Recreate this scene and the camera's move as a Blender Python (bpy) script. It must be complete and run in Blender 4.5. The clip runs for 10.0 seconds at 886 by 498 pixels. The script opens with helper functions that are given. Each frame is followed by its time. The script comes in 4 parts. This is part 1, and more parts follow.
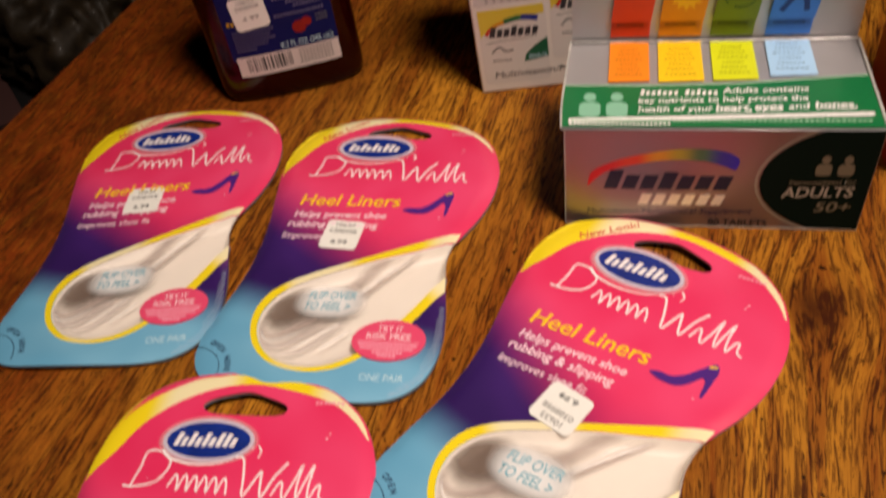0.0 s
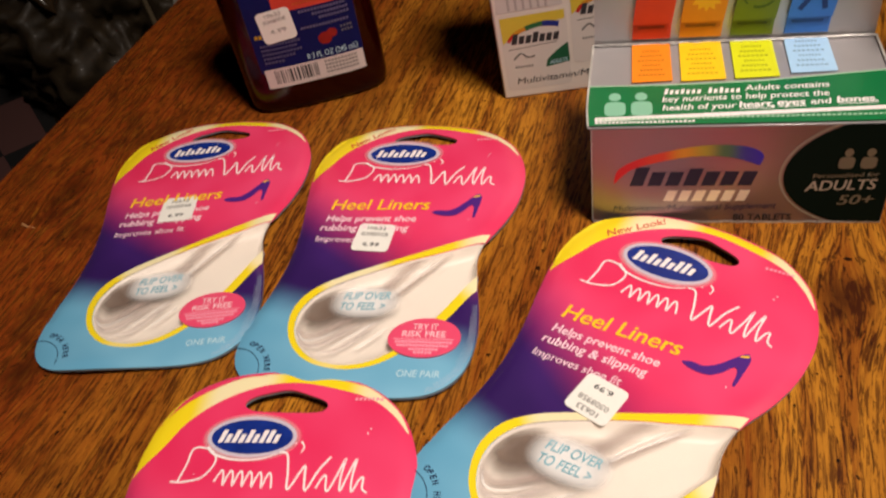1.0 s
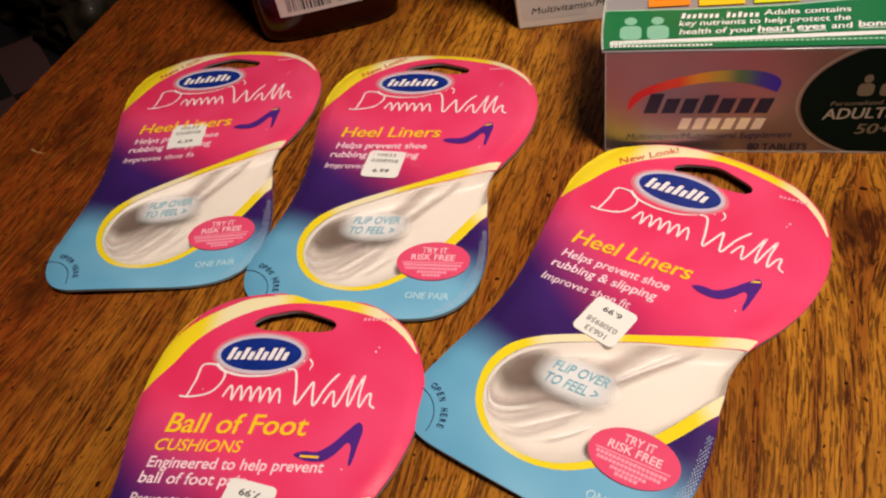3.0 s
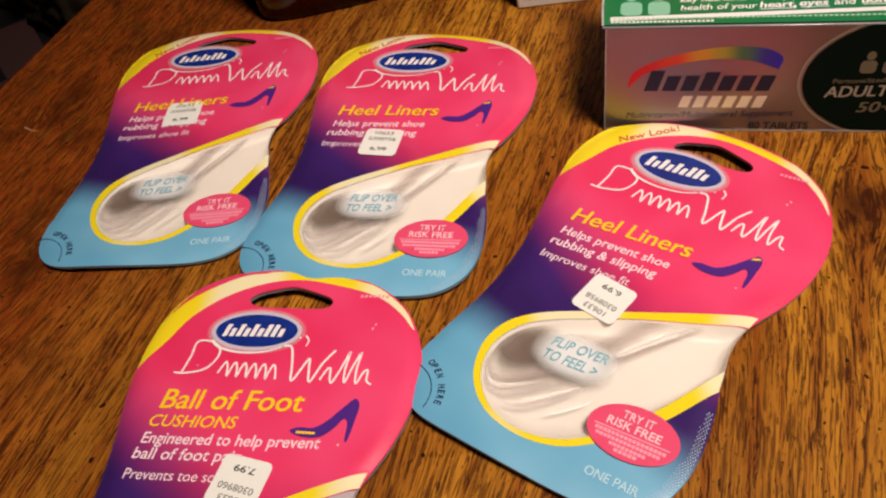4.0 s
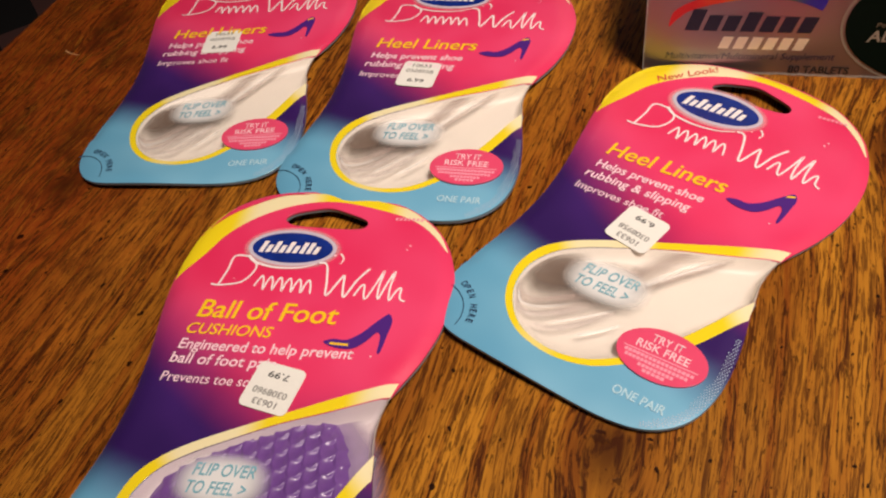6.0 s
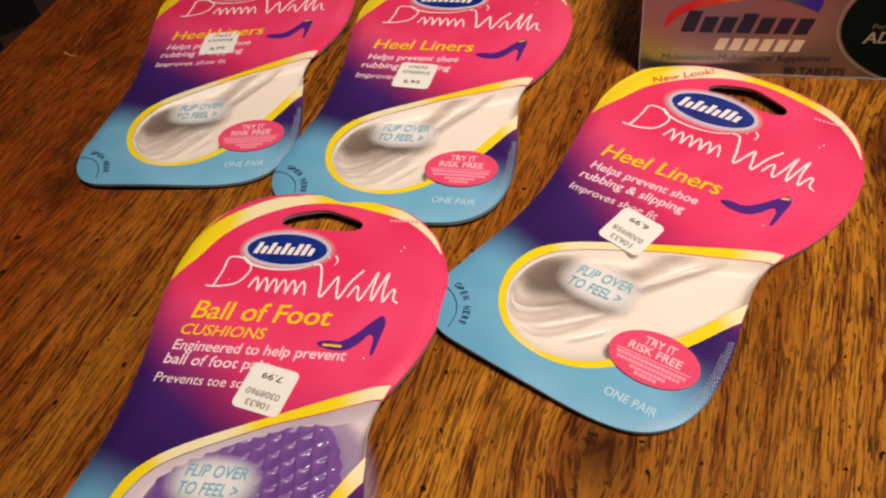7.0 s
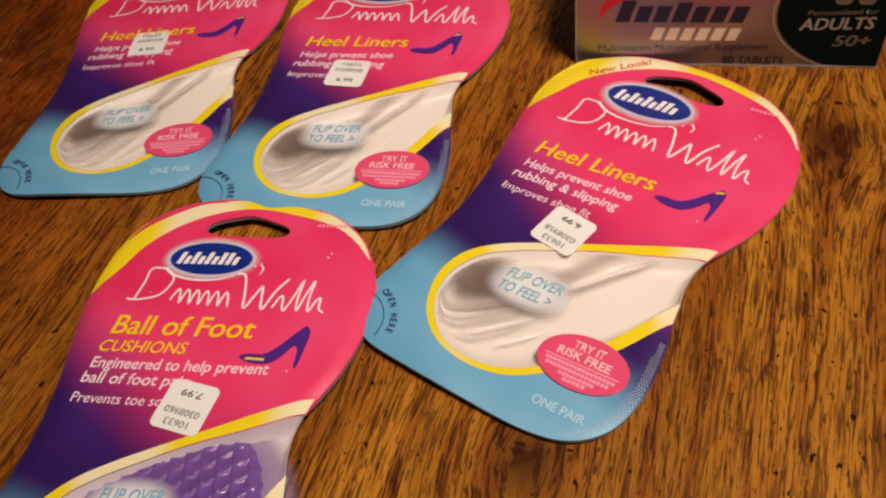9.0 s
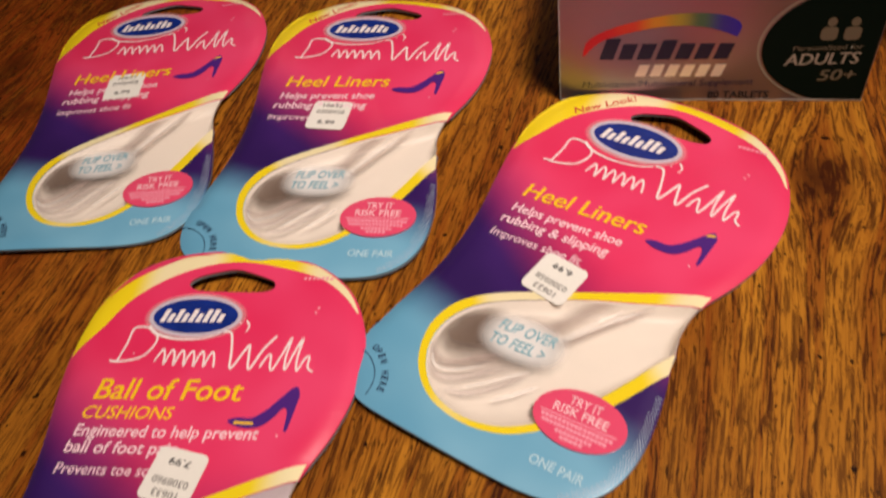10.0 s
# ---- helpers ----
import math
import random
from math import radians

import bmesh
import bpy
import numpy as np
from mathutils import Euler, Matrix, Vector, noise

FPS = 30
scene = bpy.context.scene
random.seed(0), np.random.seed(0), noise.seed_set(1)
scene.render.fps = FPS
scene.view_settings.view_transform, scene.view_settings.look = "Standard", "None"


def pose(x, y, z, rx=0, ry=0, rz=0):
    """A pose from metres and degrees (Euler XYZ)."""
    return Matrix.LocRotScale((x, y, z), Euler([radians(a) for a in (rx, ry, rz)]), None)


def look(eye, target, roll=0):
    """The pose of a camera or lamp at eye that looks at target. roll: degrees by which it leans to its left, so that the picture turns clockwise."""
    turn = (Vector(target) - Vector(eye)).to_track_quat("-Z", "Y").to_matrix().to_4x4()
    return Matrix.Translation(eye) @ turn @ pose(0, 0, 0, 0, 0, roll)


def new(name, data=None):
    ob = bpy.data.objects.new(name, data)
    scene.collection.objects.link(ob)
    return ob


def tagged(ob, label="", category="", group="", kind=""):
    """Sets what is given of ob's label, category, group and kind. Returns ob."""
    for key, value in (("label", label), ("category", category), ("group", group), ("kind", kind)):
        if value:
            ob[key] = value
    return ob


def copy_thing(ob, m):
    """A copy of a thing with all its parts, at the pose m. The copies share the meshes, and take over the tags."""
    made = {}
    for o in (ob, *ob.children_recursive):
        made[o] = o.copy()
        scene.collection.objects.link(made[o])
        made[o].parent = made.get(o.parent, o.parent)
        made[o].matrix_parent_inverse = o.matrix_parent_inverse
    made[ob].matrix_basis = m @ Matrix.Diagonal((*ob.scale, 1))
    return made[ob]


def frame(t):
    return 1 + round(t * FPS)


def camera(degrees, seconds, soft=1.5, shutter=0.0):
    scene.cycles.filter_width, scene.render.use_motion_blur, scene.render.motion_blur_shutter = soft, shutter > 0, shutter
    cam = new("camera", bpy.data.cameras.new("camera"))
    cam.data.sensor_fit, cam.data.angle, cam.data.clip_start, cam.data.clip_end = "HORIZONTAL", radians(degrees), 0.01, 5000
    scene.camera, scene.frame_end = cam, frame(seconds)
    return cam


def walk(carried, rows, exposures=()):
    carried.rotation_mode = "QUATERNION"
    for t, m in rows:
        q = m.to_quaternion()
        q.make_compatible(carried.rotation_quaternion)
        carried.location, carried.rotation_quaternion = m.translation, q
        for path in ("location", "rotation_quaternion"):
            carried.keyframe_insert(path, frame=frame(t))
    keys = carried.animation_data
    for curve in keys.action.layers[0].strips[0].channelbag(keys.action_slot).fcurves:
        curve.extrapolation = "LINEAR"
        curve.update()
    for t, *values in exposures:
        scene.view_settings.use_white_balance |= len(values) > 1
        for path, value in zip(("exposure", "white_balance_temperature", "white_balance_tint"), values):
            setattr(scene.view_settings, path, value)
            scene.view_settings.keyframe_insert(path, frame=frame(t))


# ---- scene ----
cam = camera(56.09, 10.0, soft=2.2, shutter=0.5)
PATH = [
    (0, 0.04375, 0.01968, 0.23715, 44.606, 6.756, 0.465),
    (0.2, 0.04149, 0.02069, 0.24270, 46.175, 6.453, 0.091),
    (0.5, 0.04122, 0.01944, 0.24544, 46.548, 7.823, -0.187),
    (1, 0.03544, 0.00974, 0.23859, 45.758, 7.991, 0.135),
    (1.5, 0.03628, 0.00755, 0.23361, 44.769, 7.746, 0.327),
    (2, 0.03559, 0.00479, 0.22978, 43.978, 7.879, 0.745),
    (2.5, 0.03485, 0.00283, 0.22984, 43.498, 7.999, 1.076),
    (4, 0.03261, -0.00026, 0.22298, 42.525, 7.519, 1.170),
    (4.5, 0.03286, -0.00115, 0.22186, 42.438, 7.397, 1.229),
    (5, 0.03164, -0.00307, 0.22095, 42.285, 7.327, 1.356),
    (5.3, 0.02823, -0.01036, 0.21584, 42.595, 7.360, 1.707),
    (5.5, 0.02758, -0.01308, 0.21377, 41.409, 7.178, 2.525),
    (5.7, 0.02550, -0.01502, 0.21520, 40.998, 6.781, 3.502),
    (7, 0.02972, -0.01437, 0.21583, 40.975, 6.979, 3.995),
    (7.5, 0.03007, -0.01387, 0.21620, 41.012, 6.992, 3.771),
    (8, 0.03508, -0.01063, 0.21876, 41.836, 6.928, 3.185),
    (8.2, 0.03525, -0.01289, 0.21220, 41.730, 6.783, 3.321),
    (8.5, 0.04013, -0.00541, 0.21434, 41.100, 6.691, 3.106),
    (8.7, 0.03962, -0.00819, 0.21140, 41.844, 6.623, 3.097),
    (9, 0.04664, -0.00392, 0.21105, 39.842, 7.180, 2.017),
    (9.3, 0.04674, -0.00238, 0.21274, 39.387, 6.646, 0.165),
    (9.5, 0.04675, -0.00067, 0.21282, 39.130, 7.482, 0.009),
    (9.8, 0.04498, 0.00345, 0.21795, 39.217, 7.160, -0.140),
    (10, 0.04465, 0.01101, 0.21762, 39.745, 7.203, -0.050),
]
EXPOSURES = [  # seconds, stops, kelvin, tint
    (0, -0.04, 6620, 12), (0.5, -0.03, 6520, 11), (1, 0.10, 6480, 10), (1.5, 0.09, 6450, 10), (2.5, 0.02, 6400, 10), (4, 0.03, 6430, 10), (5.5, 0.02, 6500, 11),
    (7.5, 0.02, 6540, 11), (8, 0.06, 6580, 11), (8.5, -0.06, 6560, 11), (9, -0.17, 6600, 13), (9.5, -0.14, 6600, 13), (10, -0.10, 6580, 13),
]
walk(cam, [(t, pose(*p)) for t, *p in PATH], EXPOSURES)

# ---- light: a shaded lamp above the table, in an otherwise dark room ----
world = bpy.data.worlds.new("room_glow")
scene.world = world
world.use_nodes = True
world.node_tree.nodes["Background"].inputs[0].default_value = (1.0, 0.72, 0.45, 1)
world.node_tree.nodes["Background"].inputs[1].default_value = 0.016
LAMP_AT, LAMP_TO = (0.46, -0.16, 1.40), (0.05, 0.20, 0.0)
lamp_data = bpy.data.lights.new("lamp_light", "AREA")
lamp_data.shape, lamp_data.size, lamp_data.energy = "DISK", 0.40, 1.76
lamp_data.color, lamp_data.spread = (1.0, 0.855, 0.735), radians(42)
new("lamp_light", lamp_data).matrix_world = look(LAMP_AT, LAMP_TO)
scene.view_settings.exposure = 0.0

MM = 0.001


# ---- materials ----
def material(name, colour=(0.5, 0.5, 0.5), rough=0.5, metal=0.0, coat=0.0, grain=0.0, size=400.0, bump=0.0, emit=0.0):
    """Principled material; grain varies the colour at two scales, bump gives fine relief."""
    m = bpy.data.materials.new(name)
    m.use_nodes = True
    nt = m.node_tree
    b = nt.nodes["Principled BSDF"]
    b.inputs["Base Color"].default_value = (*colour, 1)
    b.inputs["Roughness"].default_value = rough
    b.inputs["Metallic"].default_value = metal
    b.inputs["Coat Weight"].default_value = coat
    b.inputs["Coat Roughness"].default_value = 0.12
    if grain or bump:
        tc = nt.nodes.new("ShaderNodeTexCoord")
        n1, n2 = nt.nodes.new("ShaderNodeTexNoise"), nt.nodes.new("ShaderNodeTexNoise")
        n1.inputs["Scale"].default_value, n2.inputs["Scale"].default_value = size, size * 0.07
        n1.inputs["Detail"].default_value = n2.inputs["Detail"].default_value = 3
        for n in (n1, n2):
            nt.links.new(tc.outputs["Object"], n.inputs["Vector"])
        add = nt.nodes.new("ShaderNodeMath")
        add.operation = "ADD"
        nt.links.new(n1.outputs["Fac"], add.inputs[0])
        nt.links.new(n2.outputs["Fac"], add.inputs[1])
        if grain:
            mr = nt.nodes.new("ShaderNodeMapRange")
            mr.inputs["From Min"].default_value, mr.inputs["From Max"].default_value = 0.6, 1.4
            mr.inputs["To Min"].default_value, mr.inputs["To Max"].default_value = 1 - grain, 1 + grain
            nt.links.new(add.outputs[0], mr.inputs["Value"])
            sc = nt.nodes.new("ShaderNodeVectorMath")
            sc.operation = "SCALE"
            sc.inputs[0].default_value = colour
            nt.links.new(mr.outputs[0], sc.inputs["Scale"])
            nt.links.new(sc.outputs[0], b.inputs["Base Color"])
        if bump:
            bp = nt.nodes.new("ShaderNodeBump")
            bp.inputs["Strength"].default_value, bp.inputs["Distance"].default_value = bump, 0.0004
            nt.links.new(add.outputs[0], bp.inputs["Height"])
            nt.links.new(bp.outputs[0], b.inputs["Normal"])
    if emit:
        b.inputs["Emission Color"].default_value = (*colour, 1)
        b.inputs["Emission Strength"].default_value = emit
    return m


class Graph:
    """Short ways to wire arithmetic nodes."""

    def __init__(self, mat):
        self.nt = mat.node_tree
        self.bsdf = self.nt.nodes["Principled BSDF"]

    def put(self, socket, value):
        if isinstance(value, bpy.types.NodeSocket):
            self.nt.links.new(value, socket)
        else:
            socket.default_value = value

    def math(self, op, a, b=0.0, c=0.0):
        n = self.nt.nodes.new("ShaderNodeMath")
        n.operation = op
        for s, v in zip(n.inputs, (a, b, c)):
            self.put(s, v)
        return n.outputs[0]

    def step(self, v, lo, hi, a=0.0, b=1.0):
        n = self.nt.nodes.new("ShaderNodeMapRange")
        n.interpolation_type = "SMOOTHSTEP"
        for s, x in zip(n.inputs, (v, lo, hi, a, b)):
            self.put(s, x)
        return n.outputs[0]

    def mix(self, f, a, b):
        n = self.nt.nodes.new("ShaderNodeMix")
        n.data_type = "RGBA"
        self.put(n.inputs[0], f)
        for s, x in zip(n.inputs[6:8], (a, b)):
            self.put(s, x if isinstance(x, bpy.types.NodeSocket) else (*x, 1))
        return n.outputs[2]

    def coords(self, scale=(1, 1, 1), turn=(0, 0, 0)):
        tc, mp = self.nt.nodes.new("ShaderNodeTexCoord"), self.nt.nodes.new("ShaderNodeMapping")
        mp.inputs["Scale"].default_value, mp.inputs["Rotation"].default_value = scale, turn
        self.nt.links.new(tc.outputs["Object"], mp.inputs["Vector"])
        return mp.outputs[0]

    def split(self, v):
        n = self.nt.nodes.new("ShaderNodeSeparateXYZ")
        self.nt.links.new(v, n.inputs[0])
        return n.outputs

    def noise(self, v, scale, detail=3.0, rough=0.5, warp=0.0):
        n = self.nt.nodes.new("ShaderNodeTexNoise")
        self.nt.links.new(v, n.inputs["Vector"])
        n.inputs["Scale"].default_value, n.inputs["Detail"].default_value = scale, detail
        n.inputs["Roughness"].default_value, n.inputs["Distortion"].default_value = rough, warp
        return n.outputs["Fac"]

    def bump(self, h, strength, distance):
        n = self.nt.nodes.new("ShaderNodeBump")
        n.inputs["Strength"].default_value, n.inputs["Distance"].default_value = strength, distance
        self.nt.links.new(h, n.inputs["Height"])
        self.nt.links.new(n.outputs[0], self.bsdf.inputs["Normal"])


def wood_material(name, light, mid, dark, rough=0.46, knots=(), red_board=0.0):
    m = material(name, mid, rough)
    g = Graph(m)
    x, y, z = g.split(g.coords())
    knot_dark = 0.0
    for kx, ky, r in knots:
        dx, dy = g.math("SUBTRACT", x, kx), g.math("SUBTRACT", y, ky)
        d2 = g.math("ADD", g.math("MULTIPLY", dx, dx), g.math("MULTIPLY", g.math("MULTIPLY", dy, dy), 0.45))
        near = g.math("EXPONENT", g.math("DIVIDE", d2, -r * r * 3.2))
        x = g.math("SUBTRACT", x, g.math("MULTIPLY", g.math("MULTIPLY", dx, near), 0.75))
        knot_dark = g.math("MAXIMUM", knot_dark, g.math("EXPONENT", g.math("DIVIDE", d2, -r * r * 0.55)))
    sway = g.noise(g.coords((1, 0.35, 1)), 14, 2, 0.5)
    x = g.math("ADD", x, g.math("MULTIPLY", g.math("SUBTRACT", sway, 0.5), 0.012))
    bent = g.nt.nodes.new("ShaderNodeCombineXYZ")
    for s, v in zip(bent.inputs, (x, y, z)):
        g.put(s, v)

    def along(k):
        mp = g.nt.nodes.new("ShaderNodeMapping")
        mp.inputs["Scale"].default_value = (1, k, 1)
        g.nt.links.new(bent.outputs[0], mp.inputs["Vector"])
        return mp.outputs[0]

    figure = g.noise(along(0.18), 26, 4, 0.55, 0.6)
    zone = g.noise(along(0.3), 16, 3, 0.55)
    streak = g.noise(along(0.075), 900, 5, 0.66, 0.9)
    fine = g.noise(along(0.03), 2600, 2, 0.6)
    band = g.noise(along(0.045), 150, 4, 0.6, 0.5)
    pores = g.noise(along(0.22), 900, 2, 0.5, 0.4)
    flecks = g.noise(along(0.8), 340, 1, 0.35)
    blots = g.noise(g.coords((1, 0.7, 1)), 48, 4, 0.6, 0.5)
    col = g.mix(g.step(figure, 0.36, 0.60), mid, light)
    col = g.mix(g.math("MULTIPLY", g.step(zone, 0.42, 0.64), 0.6), col, tuple(a * 0.5 + b * 0.5 for a, b in zip(dark, mid)))
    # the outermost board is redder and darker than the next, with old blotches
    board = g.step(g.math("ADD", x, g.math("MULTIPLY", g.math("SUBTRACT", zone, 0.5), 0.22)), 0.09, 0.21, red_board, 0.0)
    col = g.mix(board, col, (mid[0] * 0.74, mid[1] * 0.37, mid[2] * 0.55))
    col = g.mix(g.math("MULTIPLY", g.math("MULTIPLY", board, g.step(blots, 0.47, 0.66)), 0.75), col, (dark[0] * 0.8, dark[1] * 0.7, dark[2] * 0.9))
    russet = (mid[0] * 0.62, mid[1] * 0.42, mid[2] * 0.5)
    col = g.mix(g.math("MULTIPLY", g.step(band, 0.47, 0.60), 0.70), col, russet)
    heavy = g.step(band, 0.40, 0.60, 0.72, 1.0)
    col = g.mix(g.math("MULTIPLY", g.step(streak, 0.46, 0.57), heavy), col, dark)
    col = g.mix(g.math("MULTIPLY", g.step(fine, 0.52, 0.66), 0.22), col, tuple(min(c * 1.35, 1) for c in light))
    pit = g.step(pores, 0.62, 0.67)
    fleck = g.step(flecks, 0.733, 0.755)
    deep = tuple(c * 0.16 for c in dark)
    col = g.mix(g.math("MULTIPLY", pit, 0.7), col, deep)
    col = g.mix(g.math("MULTIPLY", fleck, 0.95), col, deep)
    if knots:
        col = g.mix(g.math("MULTIPLY", knot_dark, 0.85), col, tuple(c * 0.8 for c in dark))
    g.nt.links.new(col, g.bsdf.inputs["Base Color"])
    g.bsdf.inputs["Specular IOR Level"].default_value = 0.10
    g.nt.links.new(g.step(figure, 0.2, 0.8, rough - 0.06, rough + 0.1), g.bsdf.inputs["Roughness"])
    g.bump(g.math("SUBTRACT", g.math("MULTIPLY", streak, 0.3), g.math("ADD", pit, fleck)), 0.25, 0.00015)
    return m


def card_material(name):
    """Printed card: hot pink, running into purple and then pale blue towards its foot."""
    m = material(name, (0.8, 0.05, 0.15), 0.36, coat=0.42)
    g = Graph(m)
    x, y, _ = g.split(g.coords((1000, 1000, 1000)))
    soft = g.math("MULTIPLY", g.math("SUBTRACT", g.noise(g.coords(), 55, 3), 0.5), 4.0)
    s1 = g.math("MINIMUM", g.math("ADD", g.math("MULTIPLY_ADD", x, 0.70, y), 26.0), g.math("ADD", y, 56.0))
    pink = g.step(g.math("ADD", s1, soft), -16.0, 26.0)
    s2 = g.math("ADD", g.math("MULTIPLY_ADD", x, 0.28, y), 72.0)
    purple = g.step(g.math("ADD", s2, soft), -11.0, 11.0)
    glow = g.step(g.noise(g.coords(), 22, 2), 0.3, 0.75)
    rose = g.mix(glow, (0.76, 0.024, 0.105), (0.83, 0.062, 0.175))
    violet = g.mix(glow, (0.026, 0.007, 0.090), (0.052, 0.013, 0.150))
    sky = g.mix(glow, (0.115, 0.36, 0.56), (0.20, 0.47, 0.66))
    col = g.mix(pink, g.mix(purple, sky, violet), rose)
    g.nt.links.new(col, g.bsdf.inputs["Base Color"])
    g.bump(g.noise(g.coords(), 30, 2), 0.16, 0.003)
    g.bsdf.inputs["Sheen Weight"].default_value, g.bsdf.inputs["Sheen Roughness"].default_value = 0.10, 0.45
    return m


def band_material(name, shift):
    """Yellow printed band that pales to cream in places."""
    m = material(name, (0.9, 0.7, 0.05), 0.32, coat=0.25)
    g = Graph(m)
    x, y, _ = g.split(g.coords((1000, 1000, 1000)))
    w = g.math("SUBTRACT", g.math("SINE", g.math("MULTIPLY_ADD", x, 0.115, shift)), g.step(y, -72.0, -58.0, 0.9, 0.0))
    col = g.mix(g.step(w, -0.4, 0.7), (0.86, 0.66, 0.014), (0.86, 0.76, 0.46))
    g.nt.links.new(col, g.bsdf.inputs["Base Color"])
    return m


def clear_material(name, tint=(1, 1, 1), rough=0.06):
    """Thin clear plastic: lets light straight through, with a gloss that grows at grazing angles."""
    m = bpy.data.materials.new(name)
    m.use_nodes = True
    nt = m.node_tree
    nt.nodes.clear()
    out, mixer = nt.nodes.new("ShaderNodeOutputMaterial"), nt.nodes.new("ShaderNodeMixShader")
    tr, gl, fr = nt.nodes.new("ShaderNodeBsdfTransparent"), nt.nodes.new("ShaderNodeBsdfGlossy"), nt.nodes.new("ShaderNodeFresnel")
    tr.inputs["Color"].default_value = (*tint, 1)
    gl.inputs["Roughness"].default_value = rough
    fr.inputs["IOR"].default_value = 1.55
    nt.links.new(fr.outputs[0], mixer.inputs[0])
    nt.links.new(tr.outputs[0], mixer.inputs[1])
    nt.links.new(gl.outputs[0], mixer.inputs[2])
    nt.links.new(mixer.outputs[0], out.inputs[0])
    return m


def mist_material(name, colour, rx, ry, cx, cy):
    """Soft-edged white print on the clear window, fading to nothing at its rim."""
    m = material(name, colour, 0.5)
    g = Graph(m)
    x, y, _ = g.split(g.coords((1000, 1000, 1000)))
    dx, dy = g.math("DIVIDE", g.math("SUBTRACT", x, cx), rx), g.math("DIVIDE", g.math("SUBTRACT", y, cy), ry)
    d = g.math("ADD", g.math("POWER", g.math("ABSOLUTE", dx), 2.4), g.math("POWER", g.math("ABSOLUTE", dy), 2.4))
    g.nt.links.new(g.step(d, 0.0, 1.0, 0.86, 0.0), g.bsdf.inputs["Alpha"])
    return m


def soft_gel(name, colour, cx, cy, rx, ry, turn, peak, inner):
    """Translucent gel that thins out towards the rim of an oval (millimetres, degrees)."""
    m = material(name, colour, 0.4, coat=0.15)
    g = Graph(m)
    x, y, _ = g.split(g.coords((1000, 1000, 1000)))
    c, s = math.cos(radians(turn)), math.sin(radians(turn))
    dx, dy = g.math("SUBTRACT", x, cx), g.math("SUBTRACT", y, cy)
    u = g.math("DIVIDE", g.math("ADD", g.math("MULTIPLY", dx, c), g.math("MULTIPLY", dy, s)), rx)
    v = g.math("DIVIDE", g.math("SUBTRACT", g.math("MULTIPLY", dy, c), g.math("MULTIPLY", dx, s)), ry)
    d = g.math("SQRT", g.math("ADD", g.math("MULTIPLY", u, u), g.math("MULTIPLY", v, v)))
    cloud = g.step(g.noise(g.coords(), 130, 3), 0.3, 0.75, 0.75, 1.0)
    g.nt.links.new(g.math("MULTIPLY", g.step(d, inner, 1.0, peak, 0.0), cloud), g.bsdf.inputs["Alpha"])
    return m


def painted_ribbon(name, colour, peak, rough=0.35):
    """Light or shade painted along a gel fold, strongest on its middle line and fading to its sides and ends."""
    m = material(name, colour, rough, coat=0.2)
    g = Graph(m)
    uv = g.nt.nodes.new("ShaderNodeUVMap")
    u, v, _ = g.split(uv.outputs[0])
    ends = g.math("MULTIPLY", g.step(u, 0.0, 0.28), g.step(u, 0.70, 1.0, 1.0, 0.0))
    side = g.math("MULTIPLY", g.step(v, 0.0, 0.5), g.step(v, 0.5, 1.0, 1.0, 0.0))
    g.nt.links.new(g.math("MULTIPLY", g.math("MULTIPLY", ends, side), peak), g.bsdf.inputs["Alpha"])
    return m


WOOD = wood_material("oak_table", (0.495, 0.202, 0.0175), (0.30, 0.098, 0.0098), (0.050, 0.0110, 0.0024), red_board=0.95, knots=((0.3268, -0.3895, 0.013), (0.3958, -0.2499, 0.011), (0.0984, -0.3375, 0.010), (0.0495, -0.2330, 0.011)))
WOOD_DARK = wood_material("dark_wood", (0.07, 0.03, 0.012), (0.045, 0.018, 0.008), (0.02, 0.008, 0.004))
CARD = card_material("printed_card")
CARD_EDGE = material("card_edge", (0.26, 0.30, 0.34), 0.6)
BAND_TOP = band_material("yellow_band_top", -0.45)
BAND_RING = band_material("yellow_band_ring", -0.75)
WHITE_INK = material("white_ink", (0.86, 0.80, 0.80), 0.4)
PINK_INK = material("pale_pink_ink", (0.88, 0.64, 0.71), 0.4)
YELLOW_INK = material("yellow_ink", (0.90, 0.55, 0.015), 0.4)
RED_INK = material("red_ink", (0.62, 0.07, 0.05), 0.45)
PURPLE_INK = material("purple_ink", (0.075, 0.018, 0.21), 0.35)
NAVY_INK = material("navy_ink", (0.012, 0.022, 0.075), 0.4)
SKY_INK = material("sky_ink", (0.20, 0.43, 0.52), 0.4)
PALE_SKY_INK = material("pale_sky_ink", (0.45, 0.66, 0.76), 0.4)
ROYAL = material("royal_blue_enamel", (0.010, 0.030, 0.24), 0.25, coat=0.4, grain=0.35, size=120)
SILVER_INK = material("silver_ink", (0.55, 0.50, 0.60), 0.4)
DOT_INK = material("pale_dot_ink", (0.42, 0.50, 0.62), 0.4)
SEAL_TEXT = material("pale_rose_ink", (0.86, 0.58, 0.63), 0.4)
SEAL_INK = material("faded_pink_ink", (0.84, 0.33, 0.43), 0.4)
SEAL_PINK = material("seal_pink", (0.77, 0.072, 0.165), 0.35, coat=0.2, grain=0.06, size=200)
LABEL_PAPER = material("label_paper", (0.82, 0.80, 0.75), 0.6, grain=0.03, size=900, bump=0.1)
BLACK_INK = material("black_ink", (0.03, 0.03, 0.035), 0.6)
